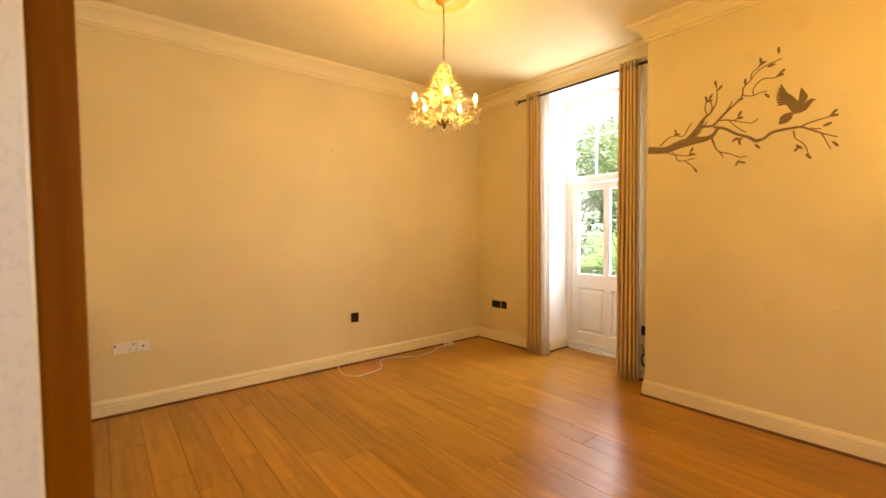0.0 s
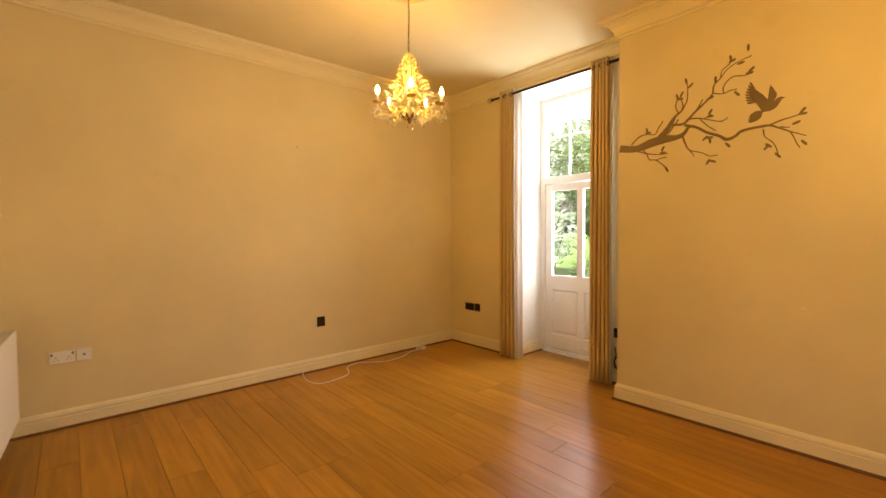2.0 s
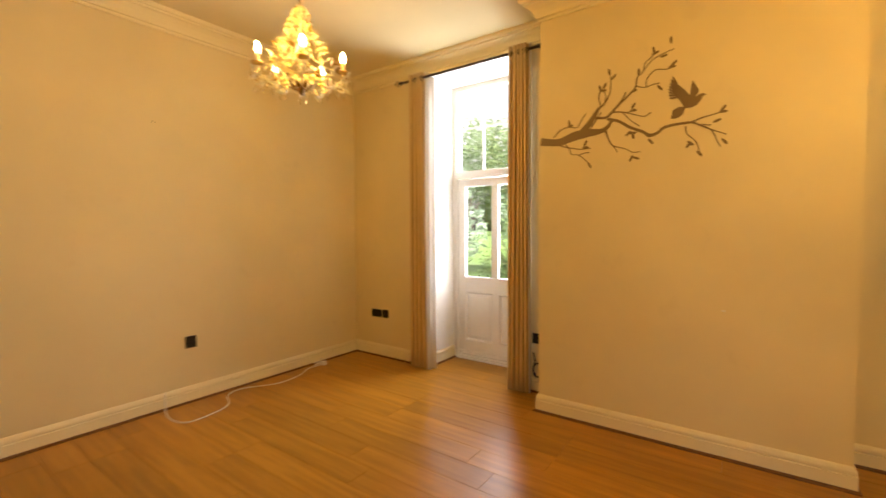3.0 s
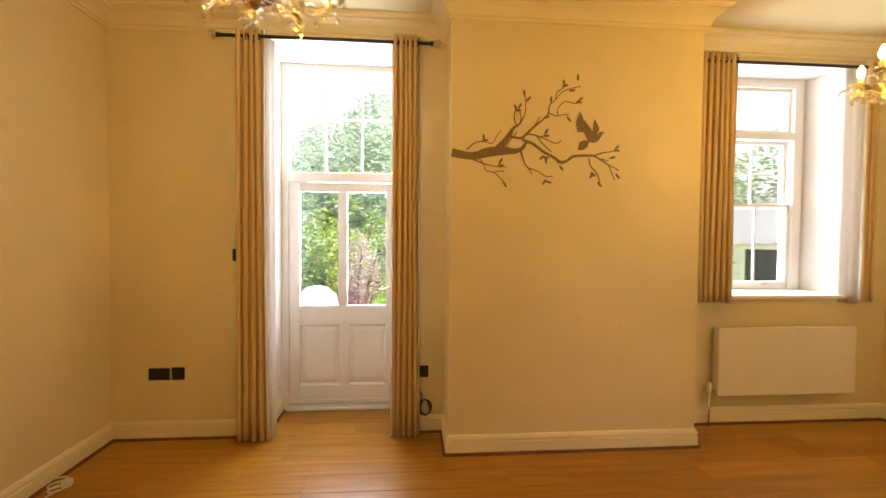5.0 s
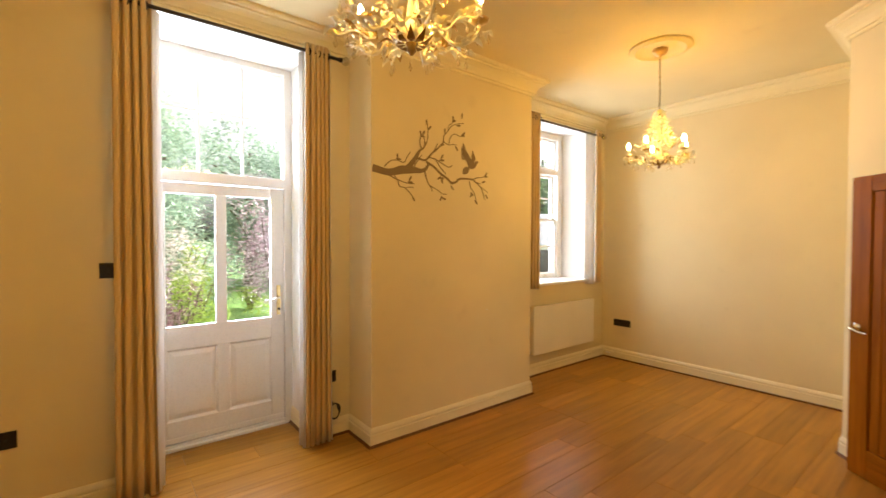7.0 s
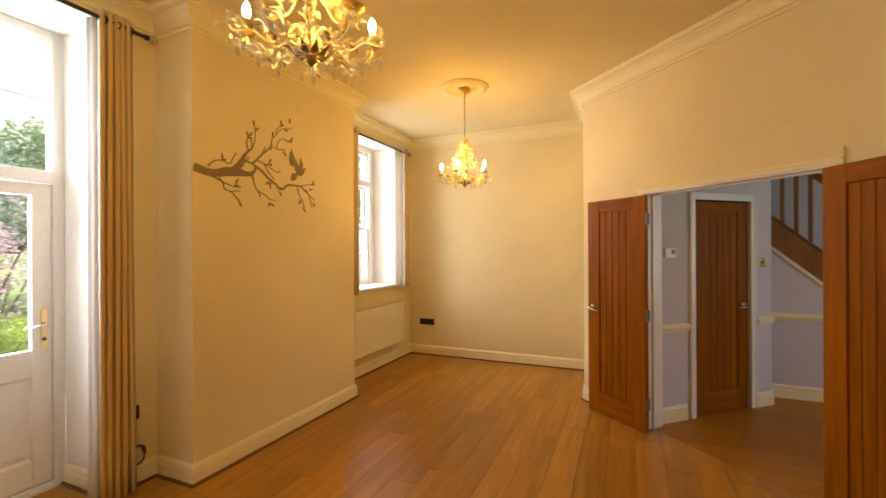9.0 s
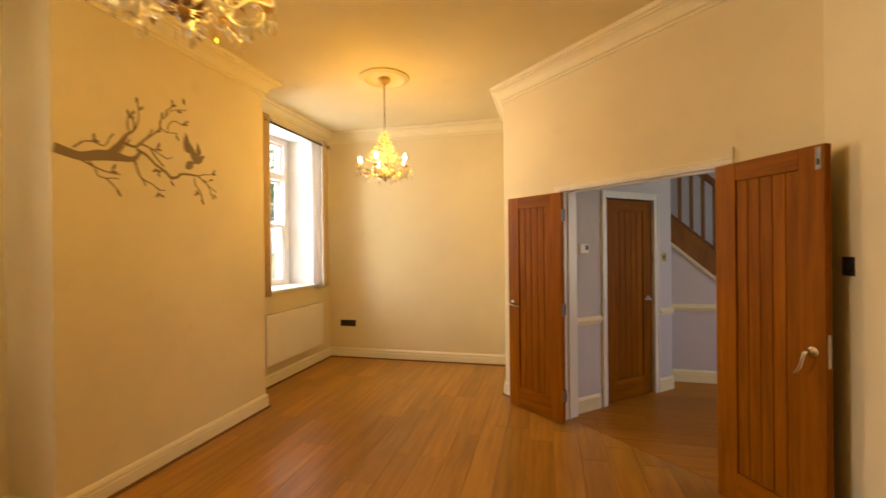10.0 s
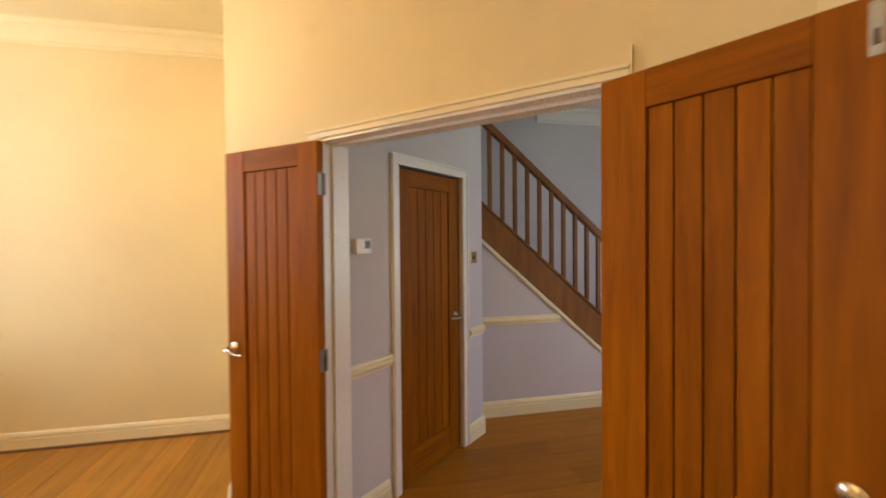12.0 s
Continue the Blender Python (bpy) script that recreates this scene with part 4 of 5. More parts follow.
pts = [(3.988, 1.93, 0.345), (3.972, 1.915, 0.32), (3.96, 1.90, 0.28)]
pts += [(3.965 + 0.008 * math.sin(2.3 * a), 1.88 + 0.055 * math.cos(a) * (1 - 0.03 * a), 0.205 + 0.06 * math.sin(a)) for a in (0.9 + k * 0.7 for k in range(22))]
part("flex", tube(bmesh.new(), smooth_line(pts, 4), 0.005, 6), BLACK_PLASTIC, coil, "", True)
tagged(part("wall_hook", tube(bmesh.new(), [(1.92, 4.19, 2.28), (1.92, 4.175, 2.28), (1.92, 4.172, 2.288)], 0.002, 6), BLACK_PLASTIC), "tiny dark nail stuck in the plaster", "nail")

stub = thing("cable_clip", "small white cable clip on the skirting", "cable clip", m=pose(3.90, SE[1] + 0.019, 0.055))
part("clip", boxed(-0.03, 0.03, 0.0, 0.012, 0.0, 0.016, bevel=0.003), PLASTIC, stub)
part("flex", tube(bmesh.new(), smooth_line([(-0.028, 0.008, 0.008), (-0.05, 0.01, -0.01), (-0.06, 0.012, -0.05)]), 0.003, 6), PLASTIC, stub, "", True)
rnd = random.Random(4)
bm = bmesh.new()
rim = [(0.017 * math.cos(a) * rnd.uniform(0.7, 1.2), 0.006 * math.sin(a) * rnd.uniform(0.7, 1.2)) for a in (k * math.pi / 6 for k in range(12))]
low = [bm.verts.new((3.641, 0.526 + y, 0.922 + z)) for y, z in rim]
high = [bm.verts.new((3.6375, 0.526 + y * 0.6, 0.922 + z * 0.6)) for y, z in rim]
for k in range(12):
    bm.faces.new((low[k], low[(k + 1) % 12], high[(k + 1) % 12], high[k]))
bm.faces.new(high)
tagged(part("filler_mark", bm, PLASTIC), "small smear of pale filler on the chimney breast", "wall mark")

# ---- branch decal ----
LEAVES = [
    (0.84, 2.64, 90), (0.94, 2.60, 80), (0.93, 2.58, 160), (0.88, 2.55, 170), (0.82, 2.49, 140), (0.83, 2.47, 180), (1.03, 2.48, 90), (1.22, 2.52, 80), (1.19, 2.48, 135), (1.25, 2.43, 120), (1.28, 2.42, 70), (1.26, 2.40, 180), (0.90, 2.35, 230), (1.06, 2.36, 165), (1.06, 2.26, 120), (1.06, 2.23, 180), (1.50, 2.21, 80), (1.49, 2.19, 180), (1.38, 2.05, 120), (1.38, 2.02, 180), (1.35, 1.89, 240),
]
MORE_LEAVES = [
    (1.09, 2.08, 140), (1.06, 2.08, 180), (1.06, 2.06, 260), (0.95, 2.01, 230), (1.07, 1.91, 120), (1.04, 1.91, 200), (0.73, 1.96, 130), (0.72, 1.97, 220), (0.67, 1.90, 230), (0.54, 1.96, 230), (0.58, 2.09, 160), (0.55, 2.16, 130), (0.55, 2.14, 180),
]
BIRD = [(0.639, 2.259), (0.657, 2.271), (0.678, 2.267), (0.698, 2.252), (0.683, 2.278), (0.680, 2.295), (0.698, 2.330), (0.715, 2.359), (0.721, 2.335), (0.729, 2.270), (0.755, 2.307), (0.807, 2.363), (0.820, 2.382), (0.827, 2.362), (0.833, 2.340), (0.824, 2.310), (0.805, 2.284), (0.782, 2.244), (0.754, 2.192), (0.715, 2.192), (0.686, 2.205), (0.667, 2.232), (0.657, 2.253)]
TAIL = [(0.759, 2.205), (0.790, 2.207), (0.819, 2.193), (0.830, 2.172), (0.823, 2.163), (0.836, 2.159), (0.829, 2.151), (0.835, 2.141), (0.813, 2.136), (0.784, 2.143), (0.763, 2.161), (0.754, 2.192)]
decal = thing("wall_decal", "taupe vinyl branch decal with leaves and a flying shape", "wall decal")
XW = 3.6385


def flat(bm, outline, lift=0.0):
    front = [bm.verts.new((XW - 0.0012 - lift, y, z)) for y, z in outline]
    back = [bm.verts.new((XW + 0.0008, y, z)) for y, z in outline]
    bm.faces.new(front)
    n = len(outline)
    for i in range(n):
        bm.faces.new((front[i], front[(i + 1) % n], back[(i + 1) % n], back[i]))


def twig(order, *stroke):
    """One tapering branch of the wall sticker, each laid a hair above the one before."""
    bm = bmesh.new()
    line = smooth_line([(y, z, w) for y, z, w in stroke], 4)
    depth = XW - 0.001 - 0.00012 * order
    left, right = [], []
    for k, a in enumerate(line):
        d = line[min(k + 1, len(line) - 1)] - line[max(k - 1, 0)]
        n = Vector((-d.y, d.x)).normalized() * a.z
        left.append((bm.verts.new((depth, a.x + n.x, a.y + n.y)), bm.verts.new((XW + 0.001, a.x + n.x, a.y + n.y))))
        right.append((bm.verts.new((depth, a.x - n.x, a.y - n.y)), bm.verts.new((XW + 0.001, a.x - n.x, a.y - n.y))))
    for k in range(len(line) - 1):
        bm.faces.new((left[k][0], left[k + 1][0], right[k + 1][0], right[k][0]))
        bm.faces.new((left[k][0], left[k][1], left[k + 1][1], left[k + 1][0]))
        bm.faces.new((right[k][0], right[k + 1][0], right[k + 1][1], right[k][1]))
    part("branch", bm, DECAL, decal)


twig(0, (1.72, 2.10, 0.0290), (1.58, 2.08, 0.0260), (1.46, 2.11, 0.0330), (1.35, 2.12, 0.0270), (1.28, 2.12, 0.0180), (1.23, 2.14, 0.0140), (1.20, 2.18, 0.0100), (1.16, 2.18, 0.0080))
twig(1, (1.42, 2.11, 0.0290), (1.35, 2.19, 0.0200), (1.31, 2.25, 0.0150), (1.29, 2.28, 0.0090), (1.25, 2.31, 0.0062), (1.22, 2.36, 0.0040), (1.21, 2.40, 0.0034), (1.21, 2.48, 0.0030), (1.22, 2.52, 0.0028))
twig(2, (1.32, 2.22, 0.0083), (1.24, 2.21, 0.0083), (1.20, 2.24, 0.0083), (1.16, 2.28, 0.0073), (1.10, 2.33, 0.0062), (1.05, 2.38, 0.0052), (1.04, 2.44, 0.0042), (1.00, 2.48, 0.0031), (0.96, 2.53, 0.0031), (0.90, 2.56, 0.0031), (0.82, 2.58, 0.0031))
twig(3, (1.05, 2.39, 0.0042), (0.99, 2.37, 0.0031), (0.94, 2.38, 0.0031), (0.90, 2.38, 0.0031))
twig(4, (0.98, 2.37, 0.0031), (0.98, 2.42, 0.0031), (0.93, 2.47, 0.0031), (0.86, 2.46, 0.0031), (0.82, 2.47, 0.0031))
twig(5, (1.00, 2.48, 0.0031), (0.99, 2.53, 0.0031), (0.95, 2.56, 0.0031), (0.94, 2.58, 0.0031))
twig(6, (1.23, 2.20, 0.0093), (1.15, 2.17, 0.0093), (1.08, 2.12, 0.0093), (1.00, 2.08, 0.0093), (0.96, 2.05, 0.0116), (0.91, 2.06, 0.0093), (0.87, 2.09, 0.0093), (0.79, 2.10, 0.0081), (0.72, 2.10, 0.0058), (0.66, 2.12, 0.0046), (0.60, 2.13, 0.0035), (0.56, 2.14, 0.0035))
twig(7, (0.79, 2.10, 0.0073), (0.72, 2.10, 0.0062), (0.66, 2.07, 0.0052), (0.61, 2.04, 0.0042), (0.57, 2.02, 0.0031), (0.53, 2.00, 0.0031))
twig(8, (0.61, 2.04, 0.0031), (0.59, 2.00, 0.0031), (0.58, 1.97, 0.0031), (0.56, 1.93, 0.0031))
twig(9, (0.66, 2.08, 0.0042), (0.63, 2.07, 0.0031), (0.61, 2.07, 0.0031))
twig(10, (0.75, 2.08, 0.0042), (0.74, 2.03, 0.0031), (0.70, 1.99, 0.0031), (0.68, 1.95, 0.0031), (0.67, 1.91, 0.0031))
twig(11, (1.24, 2.12, 0.0073), (1.22, 2.06, 0.0052), (1.19, 2.01, 0.0042), (1.11, 1.98, 0.0031), (1.06, 1.95, 0.0031), (1.01, 1.95, 0.0031))
twig(12, (1.19, 2.01, 0.0042), (1.17, 1.98, 0.0031), (1.16, 1.96, 0.0031))
twig(13, (1.58, 2.06, 0.0052), (1.50, 2.03, 0.0042), (1.41, 2.01, 0.0031), (1.34, 2.01, 0.0031))
twig(14, (1.50, 2.03, 0.0031), (1.48, 1.98, 0.0031), (1.43, 1.97, 0.0031), (1.37, 1.92, 0.0031), (1.35, 1.89, 0.0031))
twig(15, (1.43, 1.97, 0.0031), (1.39, 1.98, 0.0031), (1.35, 1.98, 0.0031))
twig(16, (1.53, 2.06, 0.0031), (1.50, 2.03, 0.0031))
twig(17, (1.62, 2.12, 0.0052), (1.56, 2.17, 0.0042), (1.50, 2.18, 0.0031), (1.44, 2.17, 0.0031), (1.41, 2.22, 0.0031), (1.38, 2.26, 0.0031))
twig(18, (1.20, 2.24, 0.0052), (1.13, 2.23, 0.0042), (1.05, 2.20, 0.0031), (0.99, 2.18, 0.0031), (0.95, 2.20, 0.0031))
twig(19, (1.13, 2.23, 0.0031), (1.08, 2.17, 0.0031), (1.02, 2.12, 0.0031))
twig(20, (1.10, 2.22, 0.0031), (1.05, 2.24, 0.0031))
twig(21, (1.27, 2.29, 0.0031), (1.29, 2.35, 0.0031), (1.28, 2.40, 0.0031))
twig(22, (1.25, 2.31, 0.0031), (1.24, 2.35, 0.0031), (1.25, 2.39, 0.0031))
twig(23, (1.16, 2.28, 0.0042), (1.13, 2.32, 0.0031), (1.11, 2.36, 0.0031))
twig(24, (1.35, 2.14, 0.0031), (1.31, 2.20, 0.0031), (1.27, 2.25, 0.0031))
bm = bmesh.new()
flat(bm, [(r * math.cos(a), r * 0.42 * math.sin(a)) for a, r in ((k * math.pi / 6, 0.019 * (1 + 0.25 * abs(math.cos(k * math.pi / 6)))) for k in range(12))])
for v in bm.verts:
    v.co.x -= XW
leaf_mesh = mesh_from("leaf", bm, DECAL)
for y, z, a in LEAVES + MORE_LEAVES:
    ob = new("leaf", leaf_mesh)
    ob.parent = decal
    ob.matrix_local = pose(XW, y, z, a, 0, 0)
bm = bmesh.new()
flat(bm, BIRD)
part("silhouette", bm, DECAL, decal)
bm = bmesh.new()
flat(bm, TAIL)
part("silhouette_tail", bm, DECAL, decal)

# the spread wing's flight feathers
for k in range(8):
    f = k / 7
    bm = bmesh.new()
    y0, z0 = 0.812 + 0.012 * math.sin(3 * f), 2.375 - 0.105 * f
    a = radians(63 - 66 * f)
    r, w = 0.036 - 0.006 * f, 0.0058
    c, s = math.cos(a), math.sin(a)
    flat(bm, [(y0 + u * c - v * s, z0 + u * s + v * c) for u, v in ((-0.02, -w), (r * 0.6, -w), (r, 0.002), (r * 0.7, w), (-0.02, w))], 0.0005 + 0.0003 * k)
    part("feather", bm, DECAL, decal)

# ---- chandeliers ----


def chandelier(label, x, y, lift=0.0):
    """A small painted-metal leaf chandelier: five candle arms, leaf sprays and glass drops on a chain."""
    rnd = random.Random(11)
    top = TOP - lift
    ob = thing("chandelier", label, "chandelier", "chandeliers", m=pose(x, y, lift))
    rose = lathe(bmesh.new(), [(0.24, top), (0.24, top - 0.008), (0.228, top - 0.018), (0.212, top - 0.014), (0.204, top - 0.026), (0.184, top - 0.026), (0.172, top - 0.012), (0.10, top - 0.012), (0.06, top - 0.01)], 40)
    part("ceiling_rose", rose, CEILING, ob, "round moulded plaster ceiling rose", True)
    part("canopy", lathe(bmesh.new(), [(0.06, top - 0.01), (0.058, top - 0.03), (0.042, top - 0.052), (0.014, top - 0.06), (0.012, top - 0.07)], 20), GOLD, ob, "", True)
    bm = bmesh.new()
    z, k = top - 0.075, 0
    while z > 2.650:
        ring = []
        for j in range(9):
            a = 2 * math.pi * j / 8
            u, w = 0.007 * math.cos(a), 0.015 * math.sin(a)
            ring.append((u, 0, z + w) if k % 2 else (0, u, z + w))
        tube(bm, ring, 0.002, 5)
        z -= 0.023
        k += 1
    part("chain", bm, GOLD, ob, "", True)
    part("flex", tube(bmesh.new(), smooth_line([(0.005 * math.sin(k), 0.005 * math.cos(k), top - 0.07 - 0.065 * k) for k in range(8)]), 0.0025, 6), BRONZE, ob)
    part("stem", lathe(bmesh.new(), [(0.004, 2.650), (0.03, 2.640), (0.034, 2.630), (0.014, 2.612), (0.009, 2.569), (0.012, 2.446), (0.02, 2.385), (0.012, 2.340), (0.018, 2.280), (0.036, 2.255), (0.042, 2.235), (0.030, 2.212), (0.012, 2.200)], 16), IVORY, ob, "", True)
    part("finial", lathe(bmesh.new(), [(0.011, 2.202), (0.022, 2.196), (0.014, 2.182), (0.017, 2.172), (0.004, 2.158)], 14), ANTIQUE, ob, "antique gold finial", True)
    bowl = bmesh.new()
    for k in range(10):
        a = 2 * math.pi * k / 10
        for s in (-1, 1):
            c, e = math.cos(a), math.sin(a)
            p0, p1, p2 = (0.02, 2.196), (0.05, 2.193), (0.085, 2.225)
            w0 = 0.014
            v = [bowl.verts.new((r * c - s * w * e, r * e + s * w * c, zz)) for (r, zz), w in ((p0, 0), (p1, w0), (p2, 0), (p1, 0))]
            bowl.faces.new(v)
    part("leaf_bowl", bowl, ANTIQUE, ob, "dark gold leaf bowl under the stem")
    leaf = bmesh.new()
    rows = []
    for i in range(5):
        f = i / 4
        w = 0.011 * math.sin(math.pi * (0.12 + 0.88 * f)) + 0.0006
        zc = 0.012 * math.sin(math.pi * f)
        rows.append([leaf.verts.new((0.052 * f, -w, zc + 0.003)), leaf.verts.new((0.052 * f, 0, zc)), leaf.verts.new((0.052 * f, w, zc + 0.003))])
    for a, b in zip(rows, rows[1:]):
        for k in range(2):
            leaf.faces.new((a[k], a[k + 1], b[k + 1], b[k]))
    leaf_me = mesh_from("leaf", leaf, IVORY)
    leaf_me.polygons.foreach_set("use_smooth", [True] * len(leaf_me.polygons))
    gold_leaf_me = leaf_me.copy()
    gold_leaf_me.materials[0] = GOLD

    def add_leaf(p, yaw, pitch, size):
        o = new("leaf", gold_leaf_me if rnd.random() < 0.18 else leaf_me)
        o.parent = ob
        o.matrix_local = pose(*p, 0, pitch, yaw) @ Matrix.Diagonal((size, size, size, 1))

    drop = lathe(bmesh.new(), [(0.001, 0.0), (0.0035, -0.004), (0.0015, -0.008), (0.004, -0.014), (0.0085, -0.028), (0.006, -0.038), (0.001, -0.043)], 6)
    drop_me = mesh_from("crystal_drop", drop, CRYSTAL)
    for k in range(5):
        a = 2 * math.pi * k / 5 + 0.35
        c, s = math.cos(a), math.sin(a)

        def at(r, z, side=0.0):
            return (r * c - side * s, r * s + side * c, z)

        arm = tube(bmesh.new(), smooth_line([at(0.02, 2.240), at(0.07, 2.270), at(0.11, 2.230), at(0.15, 2.200), at(0.20, 2.212), at(0.228, 2.248), at(0.232, 2.275)]), 0.006, 7)
        armo = part("arm", arm, IVORY, ob, "", True)
        part("drip_pan", lathe(bmesh.new(), [(0.006, 0), (0.03, 0.008), (0.036, 0.016), (0.03, 0.014), (0.008, 0.01)], 12, at(0.232, 2.271)), GOLD, armo, "", True)
        part("candle_sleeve", lathe(bmesh.new(), [(0.0105, 0), (0.0105, 0.055), (0.007, 0.057)], 12, at(0.232, 2.281)), IVORY, armo, "", True)
        bulb = part("bulb", lathe(bmesh.new(), [(0.007, 0), (0.013, 0.012), (0.0155, 0.025), (0.0125, 0.04), (0.006, 0.055), (0.002, 0.061)], 12, at(0.232, 2.337)), LIT, armo, "lit candle bulb", True)
        bulb.visible_shadow = False
        part("scroll", tube(bmesh.new(), smooth_line([at(0.018, 2.605), at(0.035, 2.624), at(0.048, 2.581), at(0.042, 2.507), at(0.04, 2.434), at(0.07, 2.360), at(0.10, 2.340), at(0.115, 2.366)]), 0.004, 6), IVORY, ob, "", True)
        a2 = a + math.pi / 5
        c2, s2 = math.cos(a2), math.sin(a2)
        part("tendril", tube(bmesh.new(), smooth_line([(r * c2, r * s2, z) for r, z in ((0.03, 2.220), (0.09, 2.230), (0.14, 2.210), (0.19, 2.235), (0.245, 2.220), (0.26, 2.235))]), 0.0035, 6), IVORY, ob, "", True)
        for j in range(22):
            f = j / 21
            r = 0.06 + 0.2 * f
            add_leaf(at(r, 2.204 + 0.04 * f + 0.02 * math.cos(5 * f) + rnd.uniform(-0.012, 0.012), rnd.uniform(-0.015, 0.015)), math.degrees(a) + rnd.uniform(-100, 100), rnd.uniform(-45, 30), rnd.uniform(0.6, 1.0))
            add_leaf((r * c2, r * s2, 2.210 + 0.035 * f + rnd.uniform(-0.02, 0.02)), math.degrees(a2) + rnd.uniform(-100, 100), rnd.uniform(-45, 30), rnd.uniform(0.6, 1.0))
        for j in range(16):
            f = j / 15
            r = 0.022 + 0.085 * f
            add_leaf(at(r, 2.605 - 0.28 * f, rnd.uniform(-0.02, 0.02)), math.degrees(a) + rnd.uniform(-70, 70), rnd.uniform(-50, 20), rnd.uniform(0.5, 0.8) + 0.4 * f)
        for j, (r, z, da) in enumerate(((0.232, 2.228, 0.12), (0.232, 2.228, -0.12), (0.255, 2.188, 0.63), (0.19, 2.186, 0.0), (0.10, 2.178, 0.35), (0.215, 2.196, 0.63), (0.265, 2.216, 0.0))):
            o = new("crystal_drop", drop_me)
            o.parent = ob
            o.location = (r * math.cos(a + da), r * math.sin(a + da), z + 0.15 * max(0, r - 0.06))
            o.visible_shadow = False
        for j in range(15):
            f = (j + rnd.random()) / 15
            r = 0.015 + 0.215 * f ** 1.5
            b = a + rnd.uniform(-0.63, 0.63)
            add_leaf((r * math.cos(b), r * math.sin(b), 2.624 - 0.375 * f), math.degrees(b) + rnd.uniform(-60, 60), rnd.uniform(-40, 15), rnd.uniform(0.5, 0.8) + 0.5 * f)
        lamp("candle_lamp", "POINT", Matrix.Translation((x + 0.232 * c, y + 0.232 * s, 2.385 + lift)), BULB_WATTS, BULB, radius=0.022)
    return ob


chandelier("ivory and gold leaf chandelier with lit bulbs over the sitting end", 2.025, 2.46, 0.03)
chandelier("ivory and gold leaf chandelier with lit bulbs over the dining end", 2.49, -0.33)

# ---- garden ----
tagged(part("ground", boxed(-400, 400, -400, 400, -0.6, -0.32), GRASS), "green lawn reaching to the distance", "lawn", kind="structure")
tagged(part("pavement", boxed(4.62, 7.6, -6, 9, -0.33, -0.30), PAVING), "pale stone paving outside the garden door", "paving", kind="structure")
tagged(part("doorstep", boxed(4.58, 5.2, 1.9, 3.2, -0.31, -0.05, bevel=0.02), PAVING), "stone doorstep outside the garden door", "step", kind="structure")


def foliage(bm, centre, radii, count, size, rnd, droop=0.0):
    """Scatters small folded leaves through a lumpy volume, thickest towards its skin."""
    lumps = [(Vector((rnd.gauss(0, 0.45), rnd.gauss(0, 0.45), rnd.gauss(0, 0.4))), rnd.uniform(0.35, 0.62)) for _ in range(14)]
    for _ in range(count):
        o, r = rnd.choice(lumps)
        d = Vector((rnd.gauss(0, 1), rnd.gauss(0, 1), rnd.gauss(0, 1))).normalized()
        p = o + d * r * rnd.uniform(0.6, 1.05)
        p = Vector((centre[0] + p.x * radii[0], centre[1] + p.y * radii[1], centre[2] + p.z * radii[2]))
        a = Vector((rnd.gauss(0, 1), rnd.gauss(0, 1), rnd.gauss(0, 0.6) - droop)).normalized() * size * rnd.uniform(0.6, 1.3)
        b = a.cross(d)
        b = (b.normalized() if b.length > 1e-4 else Vector((1, 0, 0))) * size * rnd.uniform(0.25, 0.42)
        v = [bm.verts.new(q) for q in (p - a * 0.5, p + b * 0.5 + d * size * 0.12, p + a * 0.5, p - b * 0.5 + d * size * 0.12)]
        bm.faces.new(v)


def shrub(label, x, y, rx, h, mat, seed, count=1500, size=0.10, name="shrub", droop=0.0):
    rnd = random.Random(seed)
    ob = thing(name, label, "shrub", m=pose(x, y, -0.32))
    bm = bmesh.new()
    for k in range(6):
        a = k * 1.05
        tube(bm, smooth_line([(0, 0, -0.05), (rx * 0.25 * math.cos(a), rx * 0.25 * math.sin(a), h * 0.35), (rx * 0.6 * math.cos(a + 0.3), rx * 0.6 * math.sin(a + 0.3), h * 0.8)], 3), [0.03, 0.028, 0.026, 0.022, 0.018, 0.014, 0.01], 5)
    part("stems", bm, BARK, ob)
    bm = bmesh.new()
    foliage(bm, (0, 0, h * 0.52), (rx * 0.72, rx * 0.72, h * 0.42), count, size, rnd, droop)
    part("foliage", bm, mat, ob)
    return ob


def tree(label, x, y, h, r, mat, seed, count=12000, size=0.25):
    rnd = random.Random(seed)
    ob = thing("tree", label, "tree", "garden trees", m=pose(x, y, -0.32))
    bm = tube(bmesh.new(), smooth_line([(0, 0, -0.1), (0.05, 0.04, h * 0.25), (-0.04, 0.08, h * 0.5), (0.03, 0, h * 0.7)], 3), [0.24, 0.21, 0.19, 0.17, 0.15, 0.13, 0.11, 0.09, 0.06, 0.04], 9)
    for k in range(9):
        a, z = k * 2.4, h * (0.22 + 0.045 * k)
        tube(bm, smooth_line([(0, 0.05, z), (r * 0.35 * math.cos(a), r * 0.35 * math.sin(a), z + h * 0.1), (r * 0.42 * math.cos(a), r * 0.42 * math.sin(a), z + h * 0.12)], 3), [0.08, 0.075, 0.065, 0.055, 0.045, 0.035, 0.02], 6)
    part("trunk", bm, BARK, ob)
    bm = bmesh.new()
    foliage(bm, (0, 0, h * 0.48), (r * 0.85, r * 0.85, h * 0.40), count, size, rnd)
    part("crown", bm, mat, ob)
    return ob


